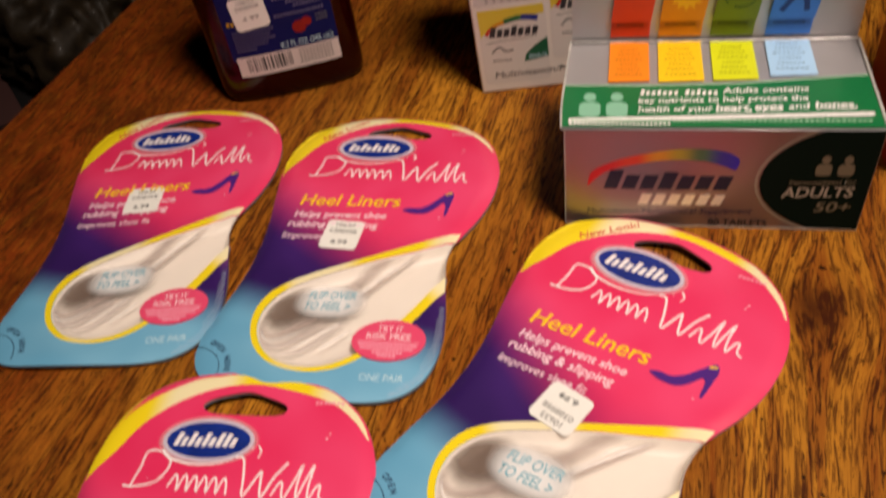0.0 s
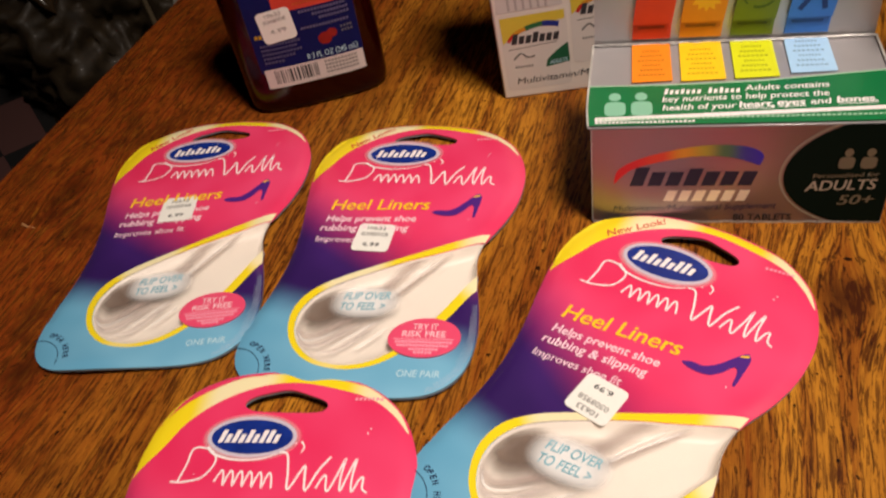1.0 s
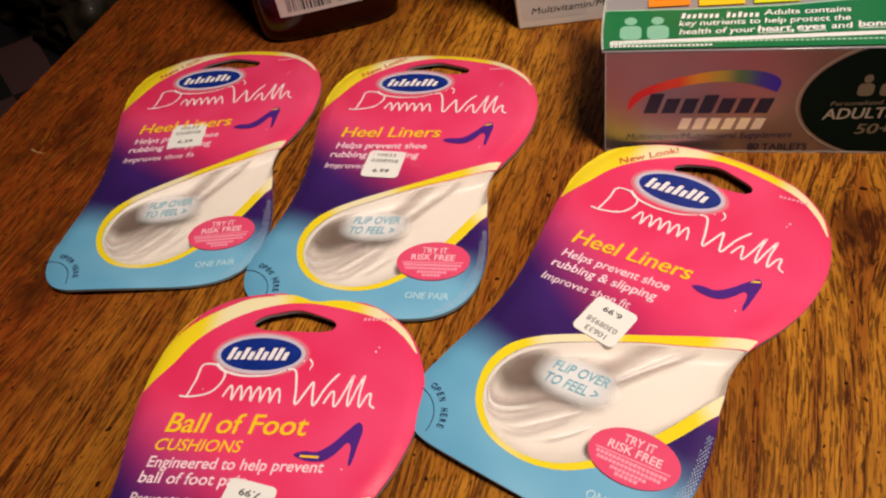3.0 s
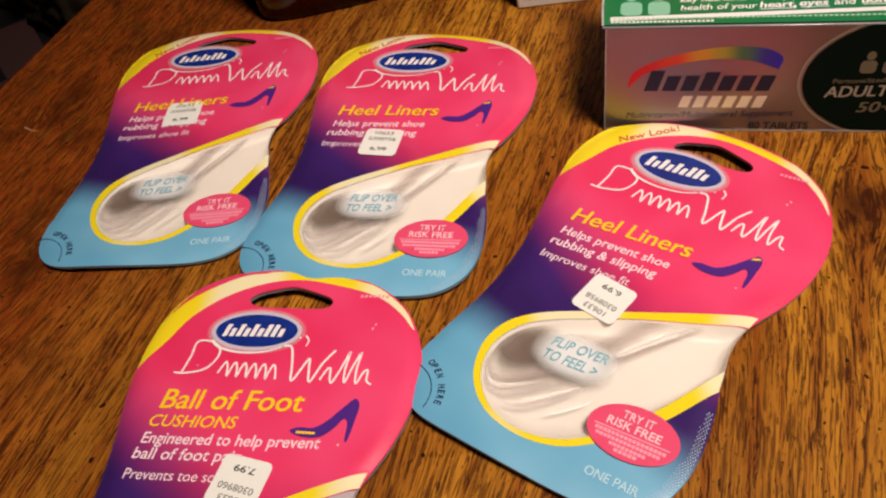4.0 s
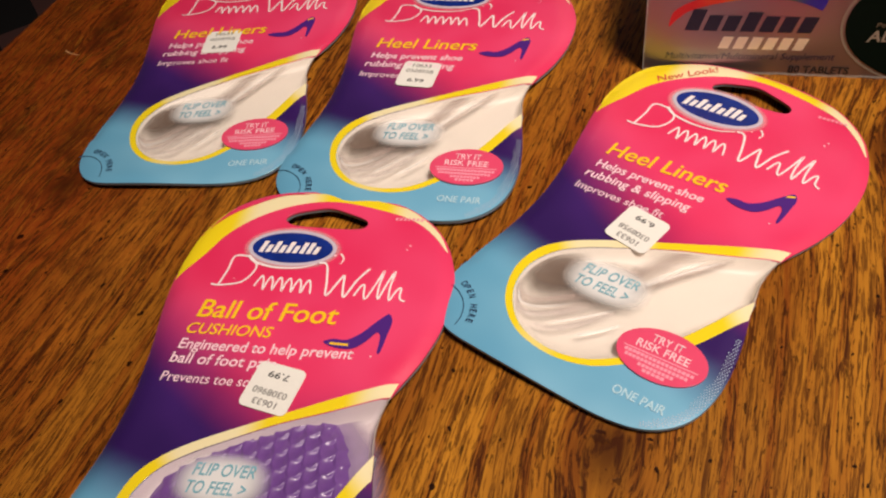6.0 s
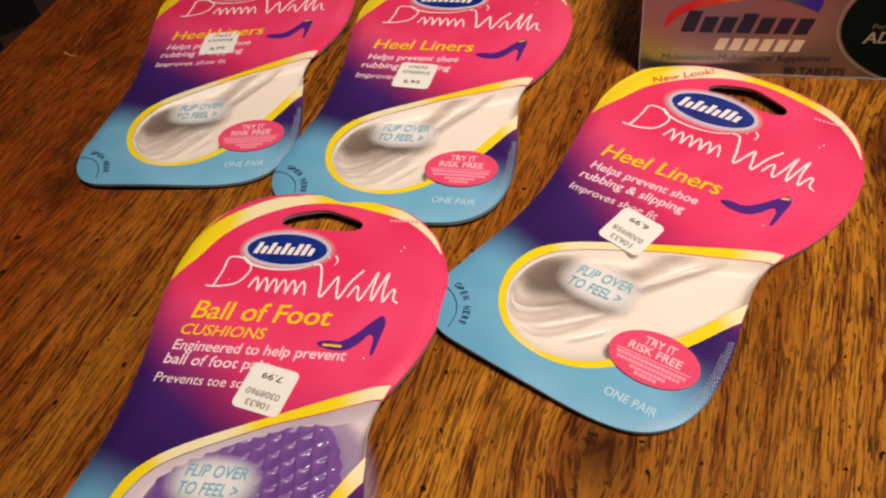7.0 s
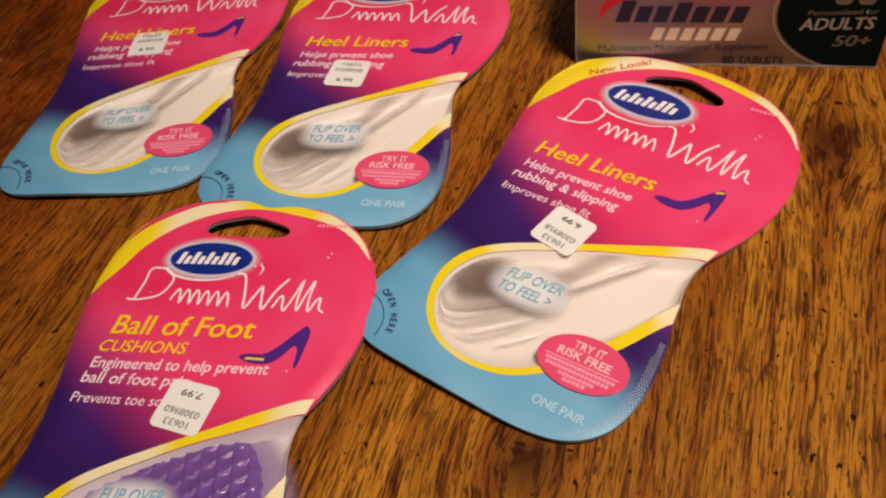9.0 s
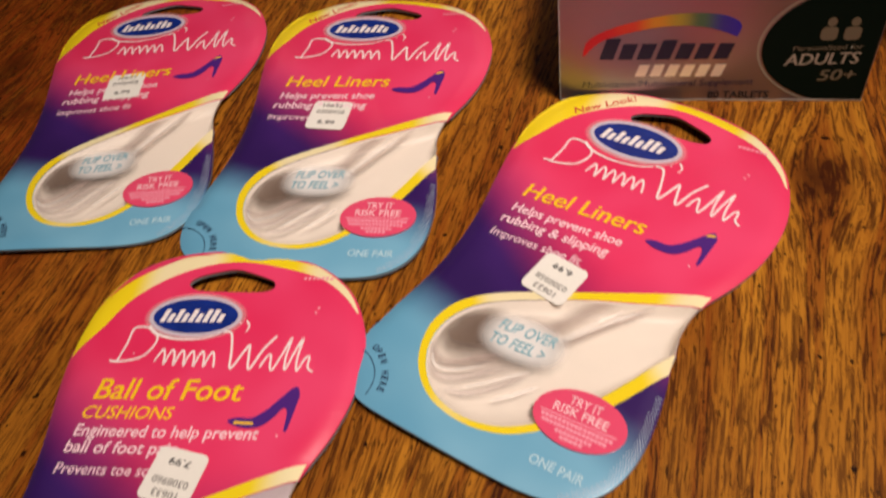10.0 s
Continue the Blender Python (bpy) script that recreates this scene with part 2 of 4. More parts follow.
GREY_INK = material("grey_ink", (0.22, 0.21, 0.20), 0.6)
TRAY = material("cream_tray", (0.71, 0.65, 0.585), 0.42, grain=0.05, size=120)
TRAY_LILAC = material("lilac_tray", (0.60, 0.52, 0.53), 0.42, grain=0.06, size=120)
HALO = soft_gel("pale_halo_print", (0.88, 0.50, 0.56), 26.6, 20.2, 19.4, 10.7, -1, 0.8, 0.78)
GEL = soft_gel("shaded_gel", (0.42, 0.34, 0.31), 23, -73, 24.0, 14.0, 42, 0.46, 0.25)
GEL_DARK = soft_gel("dark_gel", (0.165, 0.115, 0.09), 12.5, -73.5, 14.5, 10.0, 45, 0.97, 0.30)
GEL_BROWN_SHADE = painted_ribbon("gel_brown_shade", (0.38, 0.28, 0.255), 0.45)
GEL_SHADE = painted_ribbon("gel_shade", (0.48, 0.39, 0.39), 0.38)
GEL_HIGHLIGHT = painted_ribbon("gel_glint", (0.90, 0.87, 0.85), 0.56, 0.25)
GEL_LILAC = soft_gel("lilac_gel", (0.36, 0.26, 0.42), 39, -71, 38.0, 38.0, 20, 0.88, 0.8)
CLEAR_RIM = material("plastic_rim", (0.40, 0.34, 0.30), 0.2, coat=0.3)
GEL_PURPLE = material("purple_gel", (0.155, 0.065, 0.265), 0.34, coat=0.3, grain=0.2, size=250)
CLEAR = clear_material("clear_blister")
MIST = mist_material("white_mist", (0.86, 0.86, 0.86), 15.5, 9.2, 29.0, -72.0)


# ---- building helpers ----
def part(name, shape, mat, parent=None, label="", smooth=False):
    """Links a bmesh or a mesh as one object under its parent."""
    if isinstance(shape, bmesh.types.BMesh):
        me = bpy.data.meshes.new(name)
        bmesh.ops.recalc_face_normals(shape, faces=shape.faces)
        shape.to_mesh(me)
        shape.free()
    else:
        me = shape
    if mat is not None and not me.materials:
        me.materials.append(mat)
    if smooth:
        for p in me.polygons:
            p.use_smooth = True
    ob = new(name, me)
    ob.parent = parent
    if label:
        ob["label"] = label
    return ob


def thing(name, m, label, category, group="", kind=""):
    ob = new(name)
    ob.empty_display_size = 0.01
    ob.matrix_basis = m
    return tagged(ob, label, category, group, kind)


def spline(points, steps=6, closed=True):
    """Catmull-Rom through the points."""
    p = [Vector((*q, 0)) for q in points]
    n, out = len(p), []
    for i in range(n if closed else n - 1):
        a, b, c, d = (p[(i + k) % n] if closed else p[min(max(i + k, 0), n - 1)] for k in (-1, 0, 1, 2))
        for j in range(steps):
            t = j / steps
            q = 0.5 * (2 * b + (c - a) * t + (2 * a - 5 * b + 4 * c - d) * t * t + (3 * b - a - 3 * c + d) * t ** 3)
            out.append((q.x, q.y))
    if not closed:
        out.append((p[-1].x, p[-1].y))
    return out


def curve_mesh(data):
    """The mesh of a filled curve or of a text."""
    ob = new("tmp", data)
    bpy.context.view_layer.update()
    me = bpy.data.meshes.new_from_object(ob.evaluated_get(bpy.context.evaluated_depsgraph_get()))
    bpy.data.objects.remove(ob)
    me.materials.clear()
    return me


def flat(loops, z=0.0, thick=0.0, bevel=0.0):
    """Filled outline in millimetres (inner loops are holes), its top at z."""
    c = bpy.data.curves.new("outline", "CURVE")
    c.dimensions, c.fill_mode = "2D", "BOTH"
    for loop in loops:
        s = c.splines.new("POLY")
        s.points.add(len(loop) - 1)
        for q, (x, y) in zip(s.points, loop):
            q.co = (x * MM, y * MM, 0, 1)
        s.use_cyclic_u = True
    c.extrude, c.bevel_depth, c.bevel_resolution = max(thick * MM / 2 - bevel * MM, 0), bevel * MM, 2
    me = curve_mesh(c)
    me.transform(Matrix.Translation((0, 0, (z - thick / 2) * MM)))
    return me


def ellipse(cx, cy, rx, ry, turn=0.0, n=40, a0=0.0, a1=360.0):
    out = []
    for i in range(n):
        a = radians(a0 + (a1 - a0) * i / (n if a1 - a0 == 360 else n - 1))
        x, y = rx * math.cos(a), ry * math.sin(a)
        c, s = math.cos(radians(turn)), math.sin(radians(turn))
        out.append((cx + c * x - s * y, cy + s * x + c * y))
    return out


def rounded(x0, y0, x1, y1, r, n=5):
    out = []
    for cx, cy, a in ((x1 - r, y1 - r, 0), (x0 + r, y1 - r, 90), (x0 + r, y0 + r, 180), (x1 - r, y0 + r, 270)):
        out += [(cx + r * math.cos(radians(a + 90 * i / n)), cy + r * math.sin(radians(a + 90 * i / n))) for i in range(n + 1)]
    return out


def stroke(points, width, taper=1.0):
    """A ribbon along the points, as one outline."""
    left, right = [], []
    for i, (x, y) in enumerate(points):
        (ax, ay), (bx, by) = points[max(i - 1, 0)], points[min(i + 1, len(points) - 1)]
        l = math.hypot(bx - ax, by - ay) or 1
        w = width * (1 + (taper - 1) * i / max(len(points) - 1, 1)) / 2
        left.append((x - (by - ay) / l * w, y + (bx - ax) / l * w))
        right.append((x + (by - ay) / l * w, y - (bx - ax) / l * w))
    return left + right[::-1]


def joined(outlines, z, thick=0.04, step=0.0):
    """Several separate outlines as one print, each a thin prism."""
    bm = bmesh.new()
    for i, loop in enumerate(outlines):
        me = flat([loop], z + step * i, thick)
        bm.from_mesh(me)
        bpy.data.meshes.remove(me)
    return bm


def dot_sheet(outlines, z):
    """Many tiny printed dots as one sheet."""
    bm = bmesh.new()
    for loop in outlines:
        bm.faces.new([bm.verts.new((x * MM, y * MM, z * MM)) for x, y in loop])
    return bm


def lettering(body, x, y, cap, width, z=0.1, shear=0.0, bold=0.0, turn=0.0):
    """A line of text in millimetres: its left end and baseline, the height of a capital and its width."""
    c = bpy.data.curves.new("text", "FONT")
    c.body, c.size, c.shear, c.offset = body, cap * MM / 0.69, shear, bold * MM if bold < 0.1 else 0.0
    c.resolution_u = 3
    me = curve_mesh(c)
    xs = [v.co.x for v in me.vertices]
    k = width * MM / max(max(xs) - min(xs), 1e-6)
    fit_in = Matrix.Rotation(radians(turn), 4, "Z") @ Matrix.Diagonal((k, 1, 1, 1)) @ Matrix.Translation((-min(xs), 0, 0))
    if bold >= 0.1:  # heavy letters: the strokes laid over one another, slightly apart
        bm = bmesh.new()
        for n, (dx, dy) in enumerate(((-1, -0.5), (1, -0.5), (-1, 0.5), (1, 0.5))):
            bm.from_mesh(me)
            bmesh.ops.translate(bm, vec=(dx * bold * MM, dy * bold * MM, 0.008 * MM * n), verts=bm.verts[-len(me.vertices):])
        bm.to_mesh(me)
        bm.free()
    me.transform(Matrix.Translation((x * MM, y * MM, z * MM)) @ fit_in)
    return me


def block(bm, x0, y0, z0, x1, y1, z1, bevel=0.0, segments=2):
    """A box in metres, its edges rounded."""
    m = Matrix.Translation(((x0 + x1) / 2, (y0 + y1) / 2, (z0 + z1) / 2)) @ Matrix.Diagonal((x1 - x0, y1 - y0, z1 - z0, 1))
    made = bmesh.ops.create_cube(bm, size=1, matrix=m)
    if bevel:
        edges = {e for v in made["verts"] for e in v.link_edges}
        bmesh.ops.bevel(bm, geom=list(edges), offset=bevel, segments=segments, profile=0.5, affect="EDGES")
    return bm


def upright(me):
    """Turns a print drawn in x and y so that it stands in x and z, facing -y."""
    if isinstance(me, bmesh.types.BMesh):
        bmesh.ops.transform(me, matrix=Matrix.Rotation(radians(90), 4, "X"), verts=me.verts)
    else:
        me.transform(Matrix.Rotation(radians(90), 4, "X"))
    return me


def word_bars(x, y, width, heights, slant=0.25, fill=0.62):
    """Plain slanted bars in the place of a brand's word."""
    step, out = width / len(heights), []
    for i, h in enumerate(heights):
        x0 = x + i * step
        w = step * fill
        out.append([(x0, y), (x0 + w, y), (x0 + w + slant * h, y + h), (x0 + slant * h, y + h)])
    return out


def bar_parts(outlines, z, mat, parent, stand=False, name="bar"):
    """Each bar of a word mark as a part of its own."""
    for loop in outlines:
        me = flat([loop], z, 0.04)
        part(name, upright(me) if stand else me, mat, parent)


# ---- room ----
TOP_Z = 0.0025
TABLE = pose(-0.165, 0.560, TOP_Z, 0, 0, -16.26)  # the table's far corner; local y runs away along its edge
FLOOR_Z = -0.74


def build_room():
    tile = material("floor_vinyl", (0.035, 0.024, 0.020), 0.5, grain=0.3, size=30, bump=0.1)
    paint = material("dark_wall_paint", (0.10, 0.075, 0.055), 0.8, grain=0.12, size=20, bump=0.1)
    white = material("ceiling_paint", (0.45, 0.40, 0.34), 0.9, grain=0.05, size=30)
    bm = bmesh.new()
    block(bm, -2.2, -1.6, FLOOR_Z - 0.1, 2.2, 2.6, FLOOR_Z)
    tagged(part("floor", bm, tile), "dark brown vinyl floor in a dim room", "floor", kind="structure")
    for name, b in (("wall_north", (-2.3, 2.6, 2.3, 2.7)), ("wall_south", (-2.3, -1.7, 2.3, -1.6)), ("wall_west", (-2.3, -1.6, -2.2, 2.6)), ("wall_east", (2.2, -1.6, 2.3, 2.6))):
        bm = bmesh.new()
        block(bm, b[0], b[1], FLOOR_Z - 0.1, b[2], b[3], 1.7)
        tagged(part(name, bm, paint), "plain dark painted wall of the dim room", "wall", kind="structure")
    bm = bmesh.new()
    block(bm, -2.3, -1.7, 1.7, 2.3, 2.7, 1.8)
    tagged(part("ceiling", bm, white), "plain off-white ceiling", "ceiling", kind="structure")


def build_table():
    t = thing("table", TABLE, "golden-brown oak table with open dark grain and rounded edge", "table")
    bm = bmesh.new()
    block(bm, 0, -1.05, -0.028, 1.35, 0, 0, 0.007, 4)
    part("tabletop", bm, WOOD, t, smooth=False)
    part("scratch", flat([stroke([(39.2, -259.4), (43.5, -260.8), (48.0, -261.0)], 0.9, 0.4)], 0.05, 0.04), material("bare_scratch", (0.42, 0.22, 0.09), 0.6), t, "short pale scratch in the varnish")
    for name, b in (("apron", (0.05, -0.07, 1.30, -0.05)), ("apron", (0.05, -1.0, 1.30, -0.98)), ("apron", (0.05, -0.98, 0.07, -0.07)), ("apron", (1.28, -0.98, 1.30, -0.07))):
        bm = bmesh.new()
        block(bm, b[0], b[1], -0.11, b[2], b[3], -0.0285, 0.002)
        part(name, bm, WOOD_DARK, t)
    for x, y in ((0.06, -0.06), (1.29, -0.06), (0.06, -0.99), (1.29, -0.99)):
        bm = bmesh.new()
        bmesh.ops.create_cone(bm, cap_ends=True, segments=20, radius1=0.020, radius2=0.030, depth=-FLOOR_Z - 0.0285 + TOP_Z, matrix=Matrix.Translation((x, y, (FLOOR_Z - TOP_Z - 0.0285) / 2)))
        part("leg", bm, WOOD_DARK, t)


# ---- insole packs ----
OUTLINE = [(30, 46), (48, 44.5), (64, 39), (76, 27), (82, 10), (82, -6), (78, -22), (73, -33)]
OUTLINE_LOW = [(70.5, -60), (73, -75), (73.5, -90), (70, -103), (62, -111), (50, -114), (30, -114), (8, -113), (-6, -111), (-13.5, -105), (-16.5, -95), (-15, -80),
               (-11, -62), (-9, -45), (-9.5, -28), (-12, -10), (-13.5, 6), (-11, 22), (-3, 35), (8, 42), (18, 45)]
RING_OUT = [(72.6, -32.5), (59, -38), (44, -44.5), (31, -50), (18, -56), (9, -61.5), (2.5, -68.5), (0, -78), (2, -88), (7, -96), (14, -101.5), (23, -104), (32, -103.5), (41, -100), (52, -91), (62, -79), (71, -63.5)]
RING_IN = [(71.3, -37.5), (54.8, -44), (40.6, -49), (27.5, -54.9), (16.4, -60.5), (8.2, -66.7), (3.5, -75.7), (3.7, -85.2), (7.8, -93.4), (14.6, -99.6), (24, -102.2), (33.2, -101.1), (41.5, -96.7), (50.8, -88.2), (60.5, -73.8), (70.2, -56)]
TRAY_DEEP = 4.35


def window_rings(shrink):
    """The window's rim, drawn in towards its middle line; shrink 0 is the rim, 1 the line."""
    rim = spline(RING_IN, 4, closed=False) + [(69.4, -50.0), (69.6, -44.0)]
    out = []
    for x, y in rim:
        k = min(max(((x - 18) * 0.9 + (y + 80) * 0.43) / 45, 0), 1)
        mx, my = 18 + 40 * k, -80 + 24 * k
        out.append((x + (mx - x) * shrink, y + (my - y) * shrink))
    return out


def window_sheet(height, steps=14, lid=1.0, right=99.0):
    """A sheet over the window whose height (mm) depends on how far in from the rim it is, and on the place."""
    bm, rows = bmesh.new(), []
    for i in range(steps + 1):
        s = lid * i / steps
        rows.append([bm.verts.new((x * MM, y * MM, height(s, x, y) * MM)) for x, y in ((min(x, right - 0.08 * (x - 60)), y) for x, y in window_rings(s))])
    for a, b in zip(rows, rows[1:]):
        for j in range(len(a)):
            k = (j + 1) % len(a)
            bm.faces.new((a[j], a[k], b[k], b[j]))
    bmesh.ops.remove_doubles(bm, verts=bm.verts, dist=1e-6)
    return bm


def shell_height(s, x, y):
    dome = 0.45 * (1 - (1 - min(s * 2.2, 1)) ** 2)
    d = -(x - 38) * 0.69 + (y + 62) * 0.724
    ridge = sum(h * math.exp(-((d - c) / w) ** 2) for c, h, w in ((-0.5, 0.45, 1.2), (-4.0, 0.4, 1.0), (-9, 0.35, 1.6)))
    return dome + ridge * min(s * 3, 1) * min(max((x - 30) / 12, 0), 1)


def tray_depth(s, x, y):
    return -TRAY_DEEP * (1 - (1 - min(s * 2.6, 1)) ** 2.5) - 0.05


def arc_tube(bm, points, radius, z):
    """A round bead along the points, in millimetres."""
    rings = []
    for i, (x, y) in enumerate(points):
        (ax, ay), (bx, by) = points[max(i - 1, 0)], points[min(i + 1, len(points) - 1)]
        l = math.hypot(bx - ax, by - ay)
        nx, ny = -(by - ay) / l, (bx - ax) / l
        r = radius * math.sin(math.pi * (i + 0.6) / (len(points) + 0.2)) ** 0.4
        rings.append([bm.verts.new(((x + nx * r * math.cos(a)) * MM, (y + ny * r * math.cos(a)) * MM, (z + r * 0.6 * math.sin(a)) * MM)) for a in [k * math.tau / 8 for k in range(8)]])
    for p, q in zip(rings, rings[1:]):
        for k in range(8):
            bm.faces.new((p[k], p[(k + 1) % 8], q[(k + 1) % 8], q[k]))
    bm.faces.new(rings[0])
    bm.faces.new(rings[-1])


def gel_ribbon(points, width, z):
    """A low rounded strip along the points for painted light and shade, in millimetres, its sides and length kept as
    texture coordinates.
    """
    line = spline(points, 7, closed=False)
    bm = bmesh.new()
    uv = bm.loops.layers.uv.new("UVMap")
    rows, n = [], len(line)
    for i, (x, y) in enumerate(line):
        (ax, ay), (bx, by) = line[max(i - 1, 0)], line[min(i + 1, n - 1)]
        l = math.hypot(bx - ax, by - ay)
        nx, ny = -(by - ay) / l, (bx - ax) / l
        rows.append([(bm.verts.new(((x + nx * width * k / 2) * MM, (y + ny * width * k / 2) * MM, (z + 0.35 * (1 - k * k)) * MM)), (i / (n - 1), k / 2 + 0.5)) for k in (-1, -0.5, 0, 0.5, 1)])
    for a, b in zip(rows, rows[1:]):
        for k in range(4):
            quad = (a[k], b[k], b[k + 1], a[k + 1])
            f = bm.faces.new([q[0] for q in quad])
            for loop, q in zip(f.loops, quad):
                loop[uv].uv = q[1]
    return bm


def dome(bm, cx, cy, rx, ry, turn, z, high, n=28, rings=7):
    rows = []
    for i in range(rings):
        f = math.cos(i / rings * math.pi / 2)
        rows.append([bm.verts.new((x * MM, y * MM, (z + high * math.sin(i / rings * math.pi / 2)) * MM)) for x, y in ellipse(cx, cy, rx * f, ry * f, turn, n)])
    for a, b in zip(rows, rows[1:]):
        for j in range(n):
            bm.faces.new((a[j], a[(j + 1) % n], b[(j + 1) % n], b[j]))
    bm.faces.new(rows[-1])


def brand_script():
    """Plain slanted strokes in the place of the white brand word."""
    out = []

    def pen(points, w=1.0, taper=1.0):
        out.append(stroke(spline(points, 5, closed=False), w, taper))

    pen([(3.2, 0.2), (4.6, 7), (5.4, 13.0), (11.5, 12.6), (15.0, 8.4), (12, 2.2), (5, 0.2), (0.4, 0.4)], 0.7)
    # low waves, a tall double wave, low waves again with two tall loops
    low = [(16.6, 0.2)]
    for i in range(6):
        x = 17.6 + i * 3.5
        low += [(x, 3.8 - 0.05 * x), (x + 1.0, 5.6 - 0.05 * x), (x + 2.0, 3.4 - 0.05 * x), (x + 2.6, -0.1 - 0.05 * x)]
    pen(low, 0.66)
    pen([(37.6, 11.6), (40.6, 11.0), (42.4, 4.0), (43.6, -2.2), (46.8, 4.6), (48.0, 6.6), (48.6, 2.4), (49.8, -2.4), (52.8, 5.0), (56.2, 10.2)], 0.75)
    pen([(53.0, -1.6), (54.6, 2.4), (55.8, 3.0), (56.4, -1.4), (57.4, -2.2), (59.6, 4.0), (61.4, 9.8), (60.8, 2.6), (61.4, -2.4), (63.2, 4.0), (65.2, 9.6), (64.6, 2.6), (65.2, -2.6), (67.0, 1.6), (68.4, 2.6), (68.6, -1.4), (70.4, -2.8)], 0.66)
    pen([(10.5, 13.6), (14, 10.6), (22, 8.6), (31, 9.0), (37.0, 11.2)], 1.1, 0.3)
    pen([(44.6, 16.0), (46.0, 14.0), (45.4, 11.6)], 0.7, 0.5)
    return joined(out, 0.10, step=0.008)


def build_common(t):
    """What every pack of the family shares: board, bands, emblem, script, seal and so on."""
    notch = [q for q in spline(RING_IN, 4, closed=False)]
    up = spline(OUTLINE_LOW + OUTLINE, 5, closed=False)
    board = flat([up + notch, spline(HOLE, 4)], 0.0, 0.7, 0.12)
    part("board", board, CARD, t)
    part("backing", flat([up + [(71.8, -35.5)] + [(q[0] + 0.3, q[1]) for q in notch[1:]], spline(HOLE, 4)], -0.72, 0.8), CARD_EDGE, t, "dark grey-blue laminated back layer")
    upper = [(-13.2, 4), (-13.6, 12), (-11.5, 23), (-5, 34), (8, 41.5), (24, 44.8), (42, 44.6), (58, 40.8), (64, 38.4), (71, 32.4), (75.6, 26.6), (78.8, 19.5)]
    lower = [(78.3, 19.5), (73, 26.6), (65, 33.4), (53, 38.0), (38, 41), (25, 39.4), (12, 33.4), (0, 23.5), (-7, 11.5), (-12.9, 1.5)]
    part("top_band", flat([spline(upper, 5, closed=False) + spline(lower, 5, closed=False)], 0.06, 0.04), BAND_TOP, t, "yellow band paling to cream")
    part("window_band", flat([spline(RING_OUT, 5, closed=False) + spline(RING_IN, 5, closed=False)[::-1]], 0.06, 0.04), BAND_RING, t, "yellow band round the clear window")
    part("halo_print", flat([ellipse(26.6, 20.2, 19.4, 10.7, -1)], 0.085, 0.02), HALO, t, "pale pink halo round the emblem")
    emblem = part("emblem", flat([ellipse(26.6, 20.2, 15.8, 7.6, -1)], 0.10, 0.05), ROYAL, t, "royal blue oval emblem with silver rim")
    part("rim", flat([ellipse(26.6, 20.2, 16.9, 8.6, -1), ellipse(26.6, 20.2, 15.6, 7.4, -1)], 0.15, 0.12, 0.05), SILVER_INK, emblem)
    bar_parts(word_bars(14.0, 17.6, 23.5, (5.4, 3.6, 5.4, 3.6, 5.4, 3.6, 5.4, 5.4, 3.6), 0.25, 0.66), 0.16, WHITE_INK, emblem)
    part("brand_script", brand_script(), WHITE_INK, t)
    part("small_print", joined(word_bars(59, 31, 10, (1.2, 1.2, 1.2, 1.2, 1.2, 1.2, 1.2), 0.2), 0.1), SEAL_INK, t)
    # window
    part("tray", window_sheet(tray_depth, right=71.6), TRAY, t, "cream moulded inner tray", smooth=True)
    part("window_mist", flat([rounded(13.4, -81.3, 44.6, -62.7, 5)], 1.15), MIST, t, "soft white printed patch")
    part("flip_text", lettering("FLIP OVER", 20.0, -70.8, 3.7, 18.6, 1.22, 0.2, 0.07, 0.5), SKY_INK, t)
    part("feel_text", lettering("TO FEEL >", 19.6, -76.2, 3.7, 17.8, 1.22, 0.2, 0.07, 0.5), SKY_INK, t)
    shell = part("blister", window_sheet(shell_height), CLEAR, t, "clear glossy plastic blister", smooth=True)
    shell.visible_shadow = False
    bead = bmesh.new()
    arc_tube(bead, spline([(72.4, -34), (70.2, -41), (69.3, -48), (69.6, -55), (70.6, -61)], 5, closed=False), 0.22, -0.1)
    part("blister_rim", bead, CLEAR_RIM, t, "clear plastic rim at the waist", smooth=True)
    # seal, foot line and corner tab
    seal = part("seal", flat([ellipse(54.9, -88.6, 13.4, 9.0, 2)], 0.66, 0.62, 0.1), SEAL_PINK, t, "pink oval money-back seal")
    part("seal_text", lettering("TRY IT", 50.0, -85.0, 2.7, 9.6, 0.70, 0.0, 0.05, 0), SEAL_TEXT, seal)
    part("seal_text", lettering("RISK FREE", 46.6, -88.4, 2.7, 16.2, 0.70, 0.0, 0.05, 0), SEAL_TEXT, seal)
    bars = [[(43.6, -89.8), (66.2, -89.5), (66.2, -89.1), (43.6, -89.4)]]
    for y, x0, x1 in ((-91.3, 44.4, 65.8), (-92.9, 45.2, 64.6), (-94.6, 50, 61), (-96.1, 52, 59)):
        bars += word_bars(x0, y, x1 - x0, [1.1] * int((x1 - x0) / 1.2), 0.0, 0.8)
    part("seal_print", joined(bars, 0.69), SEAL_INK, seal)
    part("pair_text", lettering("ONE PAIR", 47.3, -106.0, 2.9, 15.8, 0.1, 0.05, 0.06), PALE_SKY_INK, t)
    part("tab_line", flat([stroke(ellipse(-17, -107.5, 13, 12.2, 0, 20, -8, 92), 0.28)], 0.08, 0.03), NAVY_INK, t)
    letters = bmesh.new()
